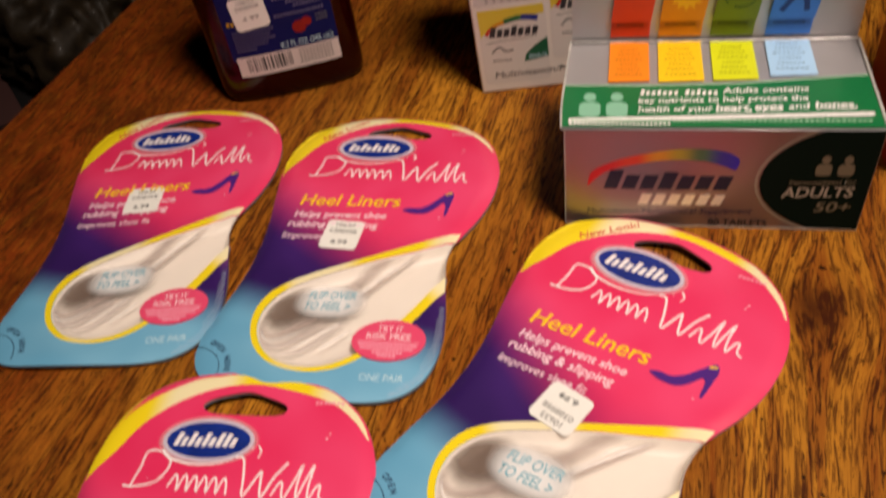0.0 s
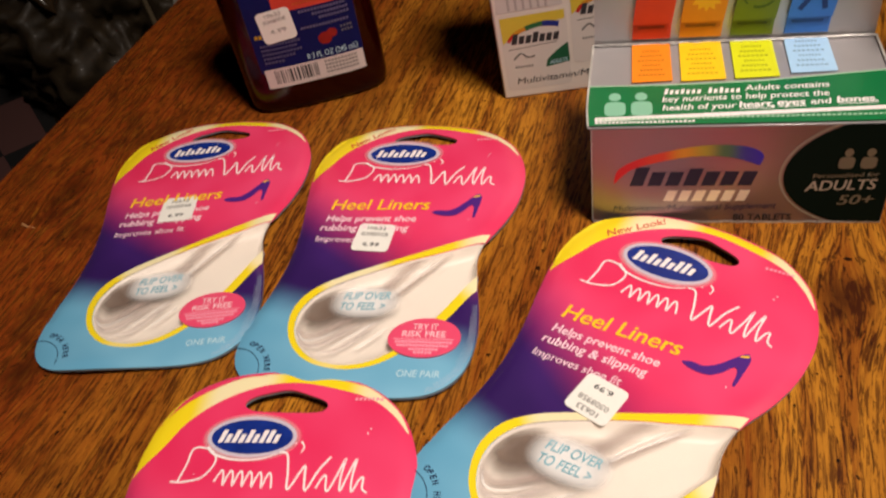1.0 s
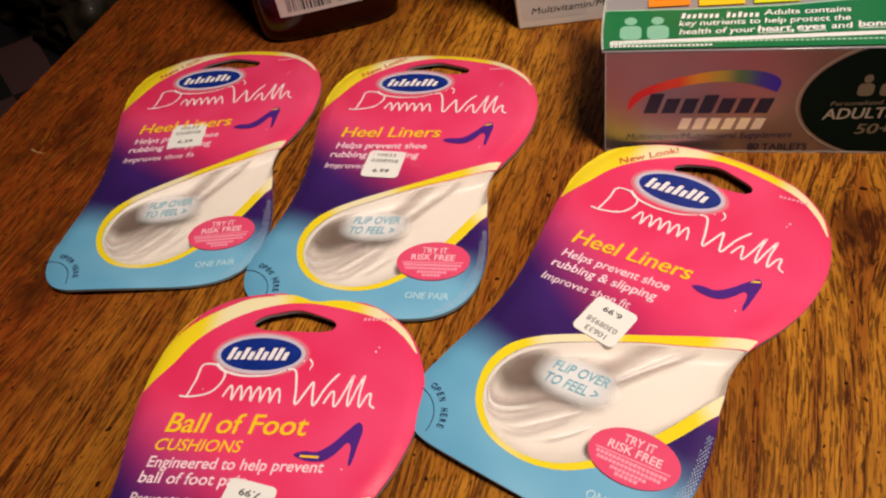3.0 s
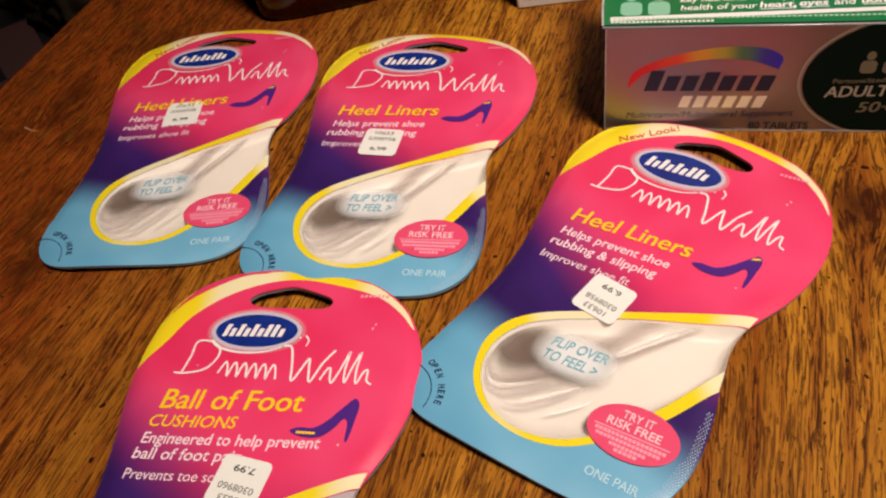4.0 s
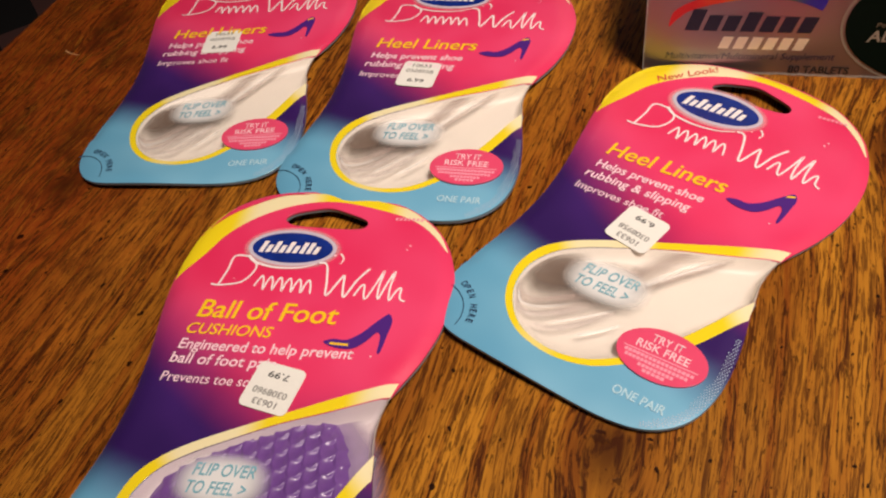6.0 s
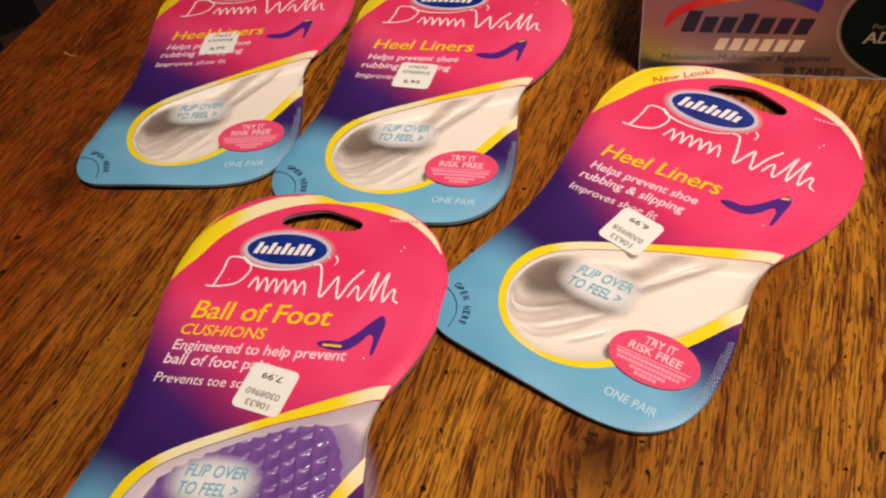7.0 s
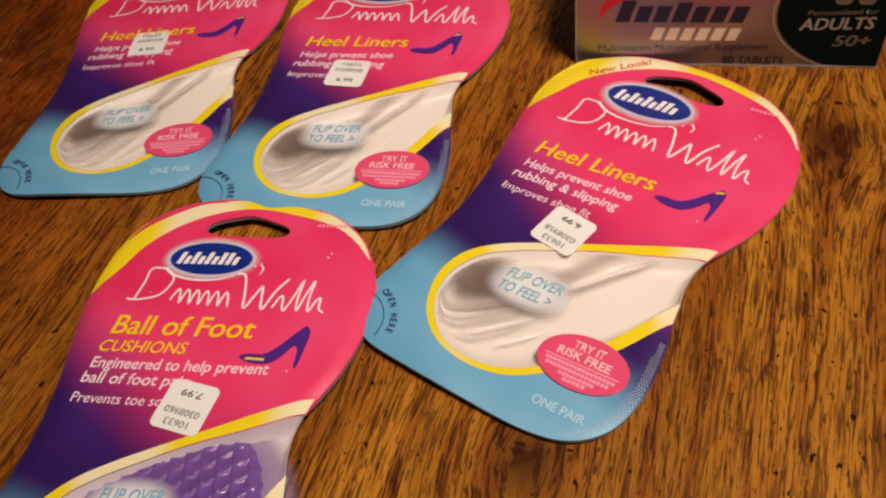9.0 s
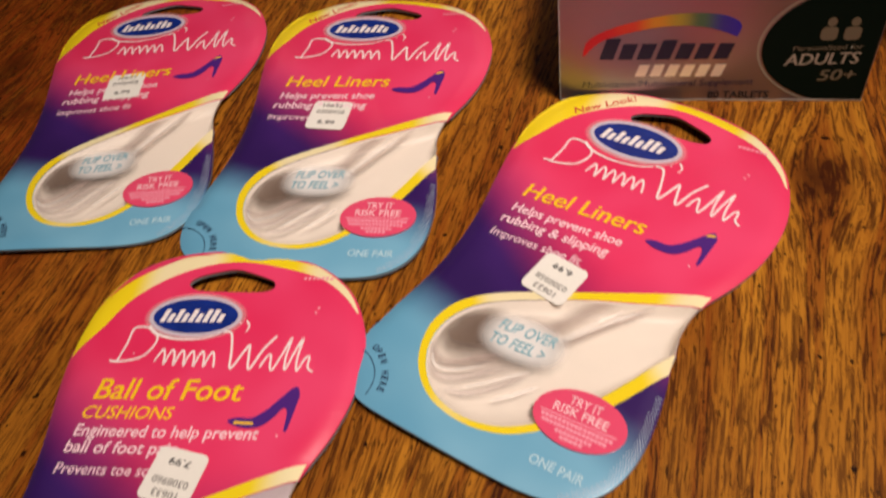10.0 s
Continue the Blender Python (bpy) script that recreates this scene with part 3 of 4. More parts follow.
    for i, ch in enumerate("OPEN HERE"):
        a = 70 - i * 7.6
        if ch != " ":
            me = lettering(ch, 0, 0, 2.2, 1.35 if ch != "O" else 1.8, 0.1, 0.0, 0.06)
            me.transform(Matrix.Translation(((-17 + 15.2 * math.cos(radians(a))) * MM, (-107.5 + 14.6 * math.sin(radians(a))) * MM, 0)) @ Matrix.Rotation(radians(a - 96), 4, "Z"))
            letters.from_mesh(me)
    part("tab_text", letters, NAVY_INK, t)
    rng = random.Random(4)
    foot_line = [q for q in up if q[0] > 56 and q[1] < -70]
    run = [0.0]
    for p, q in zip(foot_line, foot_line[1:]):
        run.append(run[-1] + math.dist(p, q))
    dots = []
    for i in range(int(run[-1] / 0.8)):
        k = max(n for n, d in enumerate(run) if d <= i * 0.8)
        p, q = foot_line[k], foot_line[min(k + 1, len(foot_line) - 1)]
        l = math.dist(p, q) or 1
        f = (i * 0.8 - run[k]) / l
        x, y = p[0] + (q[0] - p[0]) * f, p[1] + (q[1] - p[1]) * f
        nx, ny = (q[1] - p[1]) / l, -(q[0] - p[0]) / l
        done = i * 0.8 / run[-1]
        for j in range(2 + round(1.6 * math.sin(math.pi * done))):
            deep = 0.6 + j * 0.85 + (i % 2) * 0.42
            dots.append(ellipse(x + nx * deep, y + ny * deep, 0.24 - 0.02 * j, 0.24 - 0.02 * j, 0, 6))
    tagged(part("dot_print", dot_sheet(dots, 0.09), DOT_INK, t), kind="stuff")
    tagged(part("sparkle_print", joined([ellipse(rng.uniform(-8, 72), rng.uniform(-30, 30), *[rng.uniform(0.15, 0.38)] * 2, 0, 8) for _ in range(9)], 0.05, 0.02), PINK_INK, t), kind="stuff")


HOLE = [(20, 31.5), (22.5, 34.6), (28, 36.6), (35, 38.0), (42, 36.0), (48.5, 33.2), (50, 30.4), (47, 28.0), (35, 27.8), (24, 28.4)]
SHOE_FLAT = [(46.6, -20.6), (49.5, -19.3), (53.6, -19.4), (57.4, -16.8), (61.4, -12.0), (64.6, -8.8), (66.2, -11.2), (65.8, -15.5), (64.9, -22.8), (63.9, -23.0), (63.7, -17.6), (62.2, -16.0), (59.6, -19.6), (56.0, -22.4), (50.6, -22.4)]


def card_warp(x, y):
    """How far (mm) the card has warped up or down at a place."""
    foot = min(max((-y - 88) / 22, 0), 1) ** 2
    return 0.45 * math.sin(x / 17 + 0.8) * math.sin(y / 24 + 0.5) + 0.30 * math.sin(x / 31 - y / 15) + foot * (0.45 * math.sin(x / 10.5 + 0.6) - 0.2)


def bend_card(t, head=0.0):
    """Warps a pack's card with all that is printed on it, rolls its rim down and lets its head sink (mm)."""
    loop = [(x, y) for x, y in spline(OUTLINE_LOW + OUTLINE, 5, closed=False)]
    ax, ay = np.array(loop).T
    bx, by = np.roll(ax, -1), np.roll(ay, -1)
    for ob in t.children_recursive:
        me = ob.data
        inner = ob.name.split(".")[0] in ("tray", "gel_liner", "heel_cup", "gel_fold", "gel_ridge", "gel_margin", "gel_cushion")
        lift = 0.0 if inner or ob.name.split(".")[0] in ("board", "backing", "top_band", "window_band", "blister", "blister_rim", "window_mist") else 0.2
        if ob.name.split(".")[0] in ("board", "backing", "top_band", "window_band", "corner_print", "seal", "emblem", "halo_print", "window_mist"):
            bm = bmesh.new()
            bm.from_mesh(me)
            near = 2.5 if len(bm.faces) < 3000 else 5.0
            for axis, lo, hi in ((0, -16, 82), (1, -114, 46)):
                for k in range(int((hi - lo) / near)):
                    no = (1, 0, 0) if axis == 0 else (0, 1, 0)
                    co = [0, 0, 0]
                    co[axis] = (lo + k * near + 0.37) * MM
                    bmesh.ops.bisect_plane(bm, geom=bm.verts[:] + bm.edges[:] + bm.faces[:], dist=1e-7, plane_co=co, plane_no=no)
            bm.to_mesh(me)
            bm.free()
        for v in me.vertices:
            x, y = v.co.x / MM, v.co.y / MM
            ux, uy = bx - ax, by - ay
            f = np.clip(((x - ax) * ux + (y - ay) * uy) / (ux * ux + uy * uy + 1e-9), 0, 1)
            d = float(np.sqrt(((ax + f * ux - x) ** 2 + (ay + f * uy - y) ** 2).min()))
            rim = -(1.3 if y > -85 else 0.7) * max(1 - d / 5.5, 0) ** 2
            fall = max(y / 45, 0)
            deep = min(max(1 + v.co.z / MM / 3.6, 0), 1) if inner else 1
            v.co.z += ((card_warp(x, y) + rim) * deep - head * fall ** 1.3 + lift) * MM
            v.co.x += 1.2 * min(max((x - 45) / 37, 0), 1) * min(max((y + 35) / 20, 0), 1) * MM
            v.co.y += (0.9 * min(max((-y - 92) / 20, 0), 1) - 0.55 * head * fall) * MM
        if ob.name.split(".")[0] in ("board", "top_band", "window_band"):
            for p in me.polygons:
                p.use_smooth = True
            me.set_sharp_from_angle(angle=radians(35))


def sticker(t, x, y, turn, price, code):
    """A white price label, 16 mm square, with its three lines of print."""
    s = part("price_label", flat([rounded(-8, -8, 8, 8, 2.0)], 0.34, 0.14), LABEL_PAPER, t, "white paper price label")
    s.matrix_basis = pose(x * MM, y * MM, (card_warp(x, y) + 0.12) * MM, 0, 0, turn)
    for body, ly, cap, w in (("10633", 4.4, 2.1, 8.0), (code, 0.8, 2.1, 11.6), (price, -5.2, 2.1, 7.0)):
        part("print_line", lettering(body, -w / 2, ly, cap, w, 0.38, 0.0, 0.05), GREY_INK if ly > 0 else BLACK_INK, s)
    return s


def build_heel_pack():
    t = thing("heel_liner_pack", pose(0, 0, 0), "pink, purple and blue carded heel liners with clear window", "insole pack", "insole packs on the table")
    build_common(t)
    part("name_text", lettering("Heel Liners", 1.5, -18.8, 6.4, 43.5, 0.1, 0.14, 0.12), YELLOW_INK, t)
    part("claim_text", lettering("Helps prevent shoe", 1.0, -26.0, 3.6, 39.5, 0.1, 0.12, 0.075), PINK_INK, t)
    part("claim_text", lettering("rubbing & slipping", -0.3, -31.6, 3.6, 38.5, 0.1, 0.12, 0.075), PINK_INK, t)
    part("claim_text", lettering("Improves shoe fit", -0.8, -38.2, 3.2, 32.5, 0.1, 0.12, 0.015), PINK_INK, t)
    part("new_text", lettering("New Look!", 0.8, 25.6, 3.2, 23.5, 0.1, 0.12, 0.03, 38), RED_INK, t)
    shoe = part("shoe_print", flat([spline(SHOE_FLAT, 3)], 0.09, 0.05), PURPLE_INK, t)
    part("heel_mark", flat([[(62.6, -11.4), (65.4, -10.4), (65.3, -9.6), (63.2, -10.3)]], 0.13, 0.04), YELLOW_INK, shoe)
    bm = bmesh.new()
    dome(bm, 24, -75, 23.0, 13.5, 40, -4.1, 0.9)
    part("gel_liner", bm, GEL, t, "clear gel heel liner with soft brown shading put into its colour", smooth=True)
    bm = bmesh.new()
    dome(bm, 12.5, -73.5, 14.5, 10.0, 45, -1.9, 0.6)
    part("heel_cup", bm, GEL_DARK, t, "dark brown soft-edged oval of the gel heel cup", smooth=True)
    # light and shade of the gel's folds, painted: dark sweeps up to the waist, curls round the heel, pale highlights
    # between
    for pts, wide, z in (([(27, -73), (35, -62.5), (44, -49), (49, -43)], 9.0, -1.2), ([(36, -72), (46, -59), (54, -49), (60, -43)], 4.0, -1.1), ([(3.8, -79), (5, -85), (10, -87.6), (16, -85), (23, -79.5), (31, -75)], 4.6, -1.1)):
        part("gel_fold", gel_ribbon(pts, wide, z), GEL_BROWN_SHADE, t, "brownish shading of a hollow in the clear gel, painted as colour", smooth=True)
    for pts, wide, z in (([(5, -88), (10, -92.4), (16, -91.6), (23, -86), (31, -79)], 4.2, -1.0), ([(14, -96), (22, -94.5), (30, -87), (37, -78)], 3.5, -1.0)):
        part("gel_fold", gel_ribbon(pts, wide, z), GEL_SHADE, t, "greyish shading of a fold in the clear gel, painted as colour", smooth=True)
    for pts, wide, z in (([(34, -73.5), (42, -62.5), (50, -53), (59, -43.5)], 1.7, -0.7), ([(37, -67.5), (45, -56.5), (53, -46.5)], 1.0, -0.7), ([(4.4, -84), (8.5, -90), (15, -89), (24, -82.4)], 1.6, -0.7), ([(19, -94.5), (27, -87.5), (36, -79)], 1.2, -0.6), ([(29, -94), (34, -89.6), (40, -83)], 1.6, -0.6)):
        part("gel_ridge", gel_ribbon(pts, wide, z), GEL_HIGHLIGHT, t, "pale highlight painted on the clear gel", smooth=True)
    return t


def build_ball_pack():
    t = thing("foot_cushion_pack", pose(0, 0, 0), "pink, purple and blue carded ball-of-foot cushions with textured purple gel", "insole pack", "insole packs on the table")
    build_common(t)
    # this card's head is a little smaller, its emblem sits lower
    for ob in t.children:
        kind_of = ob.name.split(".")[0]
        if kind_of == "tray":
            ob.data.materials[0] = TRAY_LILAC
            tagged(ob, "pale lilac moulded inner tray")
        elif kind_of in ("board", "backing", "top_band"):
            for v in ob.data.vertices:
                x, y = v.co.x / MM, v.co.y / MM
                w = min(max((y + 5) / 20, 0), 1)
                v.co.x = (x + w * 0.10 * max(10 - x, 0)) * MM
                v.co.y = (y - w * 2.6 * max(y, 0) / 45) * MM
        elif kind_of in ("emblem", "halo_print"):
            ob.matrix_basis = Matrix.Translation((1.7 * MM, -2.1 * MM, 0)) @ Matrix.Diagonal((0.925, 0.91, 1, 1))
        elif kind_of in ("flip_text", "feel_text", "window_mist"):
            ob.matrix_basis = Matrix.Translation((0.4 * MM, 3.4 * MM, 0))
        elif kind_of == "brand_script":
            ob.matrix_basis = Matrix.Translation((1.9 * MM, -0.9 * MM, 0)) @ Matrix.Diagonal((0.945, 0.97, 1, 1))
    sliver = [(-9.4, 20.4), (-5.6, 26.0), (0, 31.2), (8.5, 36.6), (17, 40.6), (26, 41.6), (18, 42.1), (8.2, 39.3), (-1.5, 32.8), (-8.9, 20.9)]
    part("corner_print", flat([spline(sliver[:6], 4, closed=False) + spline(sliver[6:], 4, closed=False)], 0.12, 0.03), CARD, t, "pink margin outside the yellow band")
    part("name_text", lettering("Ball of Foot", 2.0, -14.0, 7.0, 47.0, 0.1, 0.14, 0.14), YELLOW_INK, t)
    part("name_text", lettering("CUSHIONS", 0.5, -20.4, 4.0, 29.0, 0.1, 0.2, 0.06), YELLOW_INK, t)
    part("claim_text", lettering("Engineered to help prevent", 0.0, -26.2, 3.7, 57.0, 0.1, 0.12, 0.075), PINK_INK, t)
    part("claim_text", lettering("ball of foot pain", -1.0, -31.4, 3.7, 35.0, 0.1, 0.12, 0.075), PINK_INK, t)
    part("claim_text", lettering("Prevents toe scrunching", -1.6, -38.0, 3.3, 45.0, 0.1, 0.12, 0.015), PINK_INK, t)
    shoe = part("shoe_print", flat([spline(SHOE_FLAT, 3)], 0.09, 0.05), PURPLE_INK, t)
    part("toe_mark", flat([[(48.6, -21.4), (54.6, -21.6), (54.6, -20.8), (48.8, -20.6)]], 0.13, 0.04), YELLOW_INK, shoe)
    bm = bmesh.new()
    nx, ny = 170, 150
    grid = {}
    for i in range(nx + 1):
        for j in range(ny + 1):
            u, v = i / nx * 2 - 1, j / ny * 2 - 1
            if u * u + v * v > 1.0:
                continue
            x, y = 36 + 29 * u - 5 * v, -69.5 + 30 * v + 9 * u
            a, b = x * 0.94 - y * 0.34, x * 0.34 + y * 0.94
            row = math.floor(b / 4.4)
            cx = (a / 5.3 + 0.5 * (row % 2)) % 1 - 0.5
            cy = b / 4.4 % 1
            # each scale swells towards a rounded lip that overlaps the next row
            reach = math.hypot(cx * 2.0, (1 - cy) * 0.95)
            scale = reach ** 1.5 if reach < 1 else max(0.0, 1 - (reach - 1) * 7)
            z = -2.2 + 0.62 * scale * min(1, (1 - u * u - v * v) * 5) - 2.0 * (u * u + v * v) ** 4
            grid[i, j] = bm.verts.new((x * MM, y * MM, z * MM))
    for (i, j), v in list(grid.items()):
        q = [grid.get(k) for k in ((i, j), (i + 1, j), (i + 1, j + 1), (i, j + 1))]
        if all(q):
            bm.faces.new(q)
    rim = bmesh.new()
    dome(rim, 39, -71, 38, 38, 20, -4.1, 1.0, 40)
    part("gel_margin", rim, GEL_LILAC, t, "lilac clear gel margin", smooth=True)
    part("gel_cushion", bm, GEL_PURPLE, t, "purple gel cushion with scale texture", smooth=True)
    return t


# ---- vitamin carton in front ----
def build_foil_carton():
    foil = material("silver_foil_board", (0.30, 0.245, 0.245), 0.42, metal=0.8, grain=0.04, size=60, bump=0.04)
    grey = material("grey_print", (0.50, 0.48, 0.49), 0.36, metal=0.5, grain=0.05, size=80)
    green = material("green_print", (0.006, 0.17, 0.05), 0.35, coat=0.2, grain=0.08, size=90)
    deep = material("deep_green_print", (0.0025, 0.009, 0.006), 0.6)
    deep.node_tree.nodes["Principled BSDF"].inputs["Specular IOR Level"].default_value = 0.06
    rawboard = material("white_board_edge", (0.46, 0.44, 0.41), 0.5, coat=0.3, grain=0.45, size=900)
    mint = material("mint_print", (0.42, 0.66, 0.46), 0.45)
    gold = material("pale_gold_foil", (0.85, 0.76, 0.60), 0.3, metal=0.15)
    t = thing("vitamin_carton", pose(0.0634, 0.2615, TOP_Z, 0, 0, -8.65), "silver foil vitamin carton with green band and raised display back", "carton")
    W, D, H, TALL = 0.1085, 0.057, 0.0472, 0.112
    bm = bmesh.new()
    block(bm, 0, 0, 0, W, D, H, 0.0006, 2)
    body = part("body", bm, foil, t, "silver foil carton body")
    # upper panel
    part("lid", flat([[(-0.9, 0.3), (108.0, 0.3), (108.0, 56.4), (-0.2, 56.4), (-0.9, 36), (-1.5, 14)]], H / MM + 0.1, 0.6, 0.15), grey, t, "grey printed lid")
    zt = (H + 0.0008) / MM
    part("green_band", flat([[(-0.6, 0.7), (107.6, 0.7), (107.6, 31.5), (62, 26.4), (30, 25.6), (-0.8, 26), (-1.2, 14)]], zt + 0.06, 0.05), green, t)
    part("pale_line", flat([stroke([(-0.7, 26.2), (30, 25.8), (62, 26.7), (107.4, 31.8)], 0.6)], zt + 0.1, 0.05), mint, t)
    for loop in (stroke(spline([(-0.9, 0.4), (-1.5, 14), (-0.9, 36), (-0.2, 56.6)], 5, closed=False), 0.6), stroke([(108.3, 0.4), (108.3, 56.6)], 0.75)):
        part("board_edge", flat([loop], zt + 0.25, 0.4, 0.1), rawboard, t, "worn white board edge")
    rng = random.Random(11)
    crease = [(0.4 + 2.7 * k, 55.9 + rng.uniform(-0.35, 0.35)) for k in range(41)]
    part("worn_fold", flat([stroke(crease, 0.9)], zt + 0.45, 0.5, 0.15), material("glint_foil", (0.62, 0.60, 0.58), 0.25, metal=0.5, grain=0.6, size=500, bump=0.6), t, "jagged foil fold behind the lid, its glints put into the pale colour")
    for x in (5.0, 14.8):
        part("pictogram", joined([ellipse(x + 3.8, 18.6, 2.3, 2.6), rounded(x, 6.4, x + 7.8, 15.4, 2.4)], zt + 0.1), material("dull_mint_print", (0.24, 0.52, 0.36), 0.45), t)
    tagged(part("panel_mark", joined(word_bars(27, 19.6, 28, (3.6, 2.6, 2.6, 3.2, 2.6, 2.6, 2.6, 0, 3.6, 2.6, 3.6, 2.6, 2.6, 2.6), 0.2), zt + 0.1), WHITE_INK, t), kind="stuff")
    part("panel_text", lettering("Adults contains", 56.2, 20.6, 3.5, 30.0, zt + 0.1, 0.2, 0.06, 2), WHITE_INK, t)
    part("panel_text", lettering("key nutrients to help protect the", 26.2, 14.6, 3.5, 59.0, zt + 0.1, 0.2, 0.06, 1.5), WHITE_INK, t)
    part("panel_text", lettering("health of your", 26.2, 9.2, 3.5, 26.5, zt + 0.1, 0.2, 0.06, 1.5), WHITE_INK, t)
    for body_text, x, w in (("heart,", 53.4, 12.0), ("eyes", 66.8, 9.4), ("bones.", 87.0, 13.4)):
        part("panel_text", lettering(body_text, x, 9.9 + (x - 53) * 0.05, 3.7, w, zt + 0.1, 0.2, 0.16, 1.5), WHITE_INK, t)
        part("underline", flat([stroke([(x, 9.1 + (x - 53) * 0.05), (x + w, 9.4 + (x - 53) * 0.05)], 0.4)], zt + 0.1, 0.05), WHITE_INK, t)
    part("panel_text", lettering("and", 78.0, 11.0, 3.5, 7.4, zt + 0.1, 0.2, 0.06, 1.5), WHITE_INK, t)
    part("notice_strip", flat([[(1.6, 3.2), (105.4, 7.2), (105.4, 9.4), (1.6, 5.6)]], zt + 0.1, 0.04), WHITE_INK, t)
    part("notice_print", joined(word_bars(2.4, 3.9, 102, [0.9] * 60, 0.1, 0.7), zt + 0.15, 0.03), mint, t)
    part("notice_print", joined(word_bars(1.8, 1.7, 36, [1.2] * 24, 0.1, 0.7), zt + 0.15, 0.03), WHITE_INK, t)
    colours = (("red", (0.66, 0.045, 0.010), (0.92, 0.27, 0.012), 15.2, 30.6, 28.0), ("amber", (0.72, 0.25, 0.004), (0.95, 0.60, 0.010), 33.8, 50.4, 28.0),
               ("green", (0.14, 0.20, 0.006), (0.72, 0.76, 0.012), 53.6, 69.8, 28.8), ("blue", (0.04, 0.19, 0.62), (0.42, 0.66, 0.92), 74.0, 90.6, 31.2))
    # display back
    back = [(0.2, H / MM - 8), (108.2, H / MM - 8), (107.6, TALL / MM), (50, TALL / MM), (24, 90), (11, 83), (3, 75), (0.2, 69)]
    header = part("display_back", upright(flat([back], 0, 0.6)), grey, t, "grey display back with curved green corner")
    header.matrix_basis = pose(0, D + 0.0006, 0)
    part("corner_border", upright(flat([stroke(spline([(0.4, 69), (3.4, 75), (11, 82.4), (24, 89.2), (50, 110)], 5, closed=False), 3.2)], 0.1, 0.1)), green, header)
    for name, dim, bright, x0, x1, y0 in colours:
        shaded_ink = material(name + "_flap_print", dim, 0.45, coat=0.1, grain=0.08, size=120)
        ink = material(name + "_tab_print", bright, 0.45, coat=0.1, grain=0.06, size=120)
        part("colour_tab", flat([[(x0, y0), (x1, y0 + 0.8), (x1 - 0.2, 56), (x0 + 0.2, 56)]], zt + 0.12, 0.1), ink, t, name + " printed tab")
        bars = []
        for k in range(6):
            inset = 2.4 + (k % 3) * 0.9
            bars += word_bars(x0 + inset, y0 + 4.5 + k * 3.4, x1 - x0 - 2 * inset, [1.1] * 7, 0.0, 0.72)
        tint = material(name + "_fine_print", tuple(0.55 * c for c in bright), 0.5)
        part("tab_print", joined(bars, zt + 0.16, 0.03), tint, t)
        part("colour_strip", upright(flat([[(x0 + 0.2, 49.5), (x1, 49.5), (x1 + 0.4, 58.6), (x0 + 0.6, 58.4)]], 0.4, 0.3)), shaded_ink, header, name + " printed strip under the flap")
        f = part("colour_flap", upright(flat([[(x0 + 0.4, 57.2), (x1 + 0.2, 57.4), (x1 + 2.8, 78.4), (x0 + 2.8, 78.0)]], 1.9, 0.5, 0.12)), shaded_ink, header, name + " printed flap standing proud of the display back")
        fine = material(name + "_flap_fine", tuple(0.5 * c for c in dim), 0.5)
        part("flap_print", upright(joined([[(x0 + 2.5, 54.2), (x1 - 2.5, 54.2), (x1 - 2.5, 55.4), (x0 + 2.5, 55.4)]], 0.45)), fine, f)
        cx, cy = (x0 + x1) / 2 + 1.6, 68.0
        if name == "amber":
            star = [(cx + (6.4 if k % 2 == 0 else 4.4) * math.cos(k * math.pi / 12), cy + (6.4 if k % 2 == 0 else 4.4) * math.sin(k * math.pi / 12)) for k in range(24)]
            part("sun_print", upright(flat([star], 1.96, 0.05)), material("sun_yellow", (0.86, 0.46, 0.01), 0.45), f)
        elif name == "green":
            arcs = [stroke(ellipse(cx, cy, 6.0, 5.4, 0, 12, a, a + 95), 1.1, 0.6) for a in (10, 130, 250)]
            part("cycle_print", upright(joined(arcs, 1.96)), material("olive_print", (0.05, 0.10, 0.004), 0.45), f)
        elif name == "blue":
            mark = [ellipse(cx + 0.6, 75.0, 1.5, 1.5), stroke(spline([(cx - 5.6, 75.4), (cx - 1, 71.6), (cx + 5.8, 75.6)], 4, closed=False), 1.5), stroke(spline([(cx - 5.6, 60.6), (cx - 1.4, 67), (cx + 1, 70.8)], 4, closed=False), 2.0), stroke(spline([(cx + 3.6, 60.6), (cx + 2.6, 66), (cx + 0.4, 70.6)], 4, closed=False), 2.0)]
            part("cross_mark", upright(joined(mark, 1.96)), material("deep_blue_print", (0.008, 0.035, 0.17), 0.45), f)
    bar_parts(word_bars(64, 82.6, 30, (6, 5, 5, 6, 5, 5, 5), 0.25, 0.7), 0.4, NAVY_INK, header, True)
    # front face
    front = body
    rng = random.Random(5)
    foot_edge = [(0.3 + 2.7 * k, 0.55 + rng.uniform(-0.2, 0.2)) for k in range(41)]
    side_edge = [(0.35 + rng.uniform(-0.12, 0.12), 0.8 + 2.3 * k) for k in range(21)]
    for name, line, wide in (("worn_edge", foot_edge, 0.8), ("worn_edge", side_edge, 0.45)):
        part(name, upright(flat([stroke(line, wide)], 0.09, 0.06)), rawboard, front, "pale worn edge of the board")
    dark_disc = [q for q in ellipse(111.5, 24.5, 41, 27, 0, 60, 90, 270) if 0.6 < q[1] < 47.4]
    part("dark_oval", upright(flat([dark_disc + [(108.0, 0.8), (108.0, 47.2)]], 0.12, 0.05)), deep, front, "dark green printed oval")
    rim = [q for q in ellipse(111.5, 24.5, 42.2, 28, 0, 60, 90, 270) if 0.6 < q[1] < 47.4]
    part("oval_rim", upright(flat([stroke(rim, 0.9)], 0.1, 0.05)), material("oval_rim_ink", (0.36, 0.34, 0.28), 0.4, metal=0.3), front)
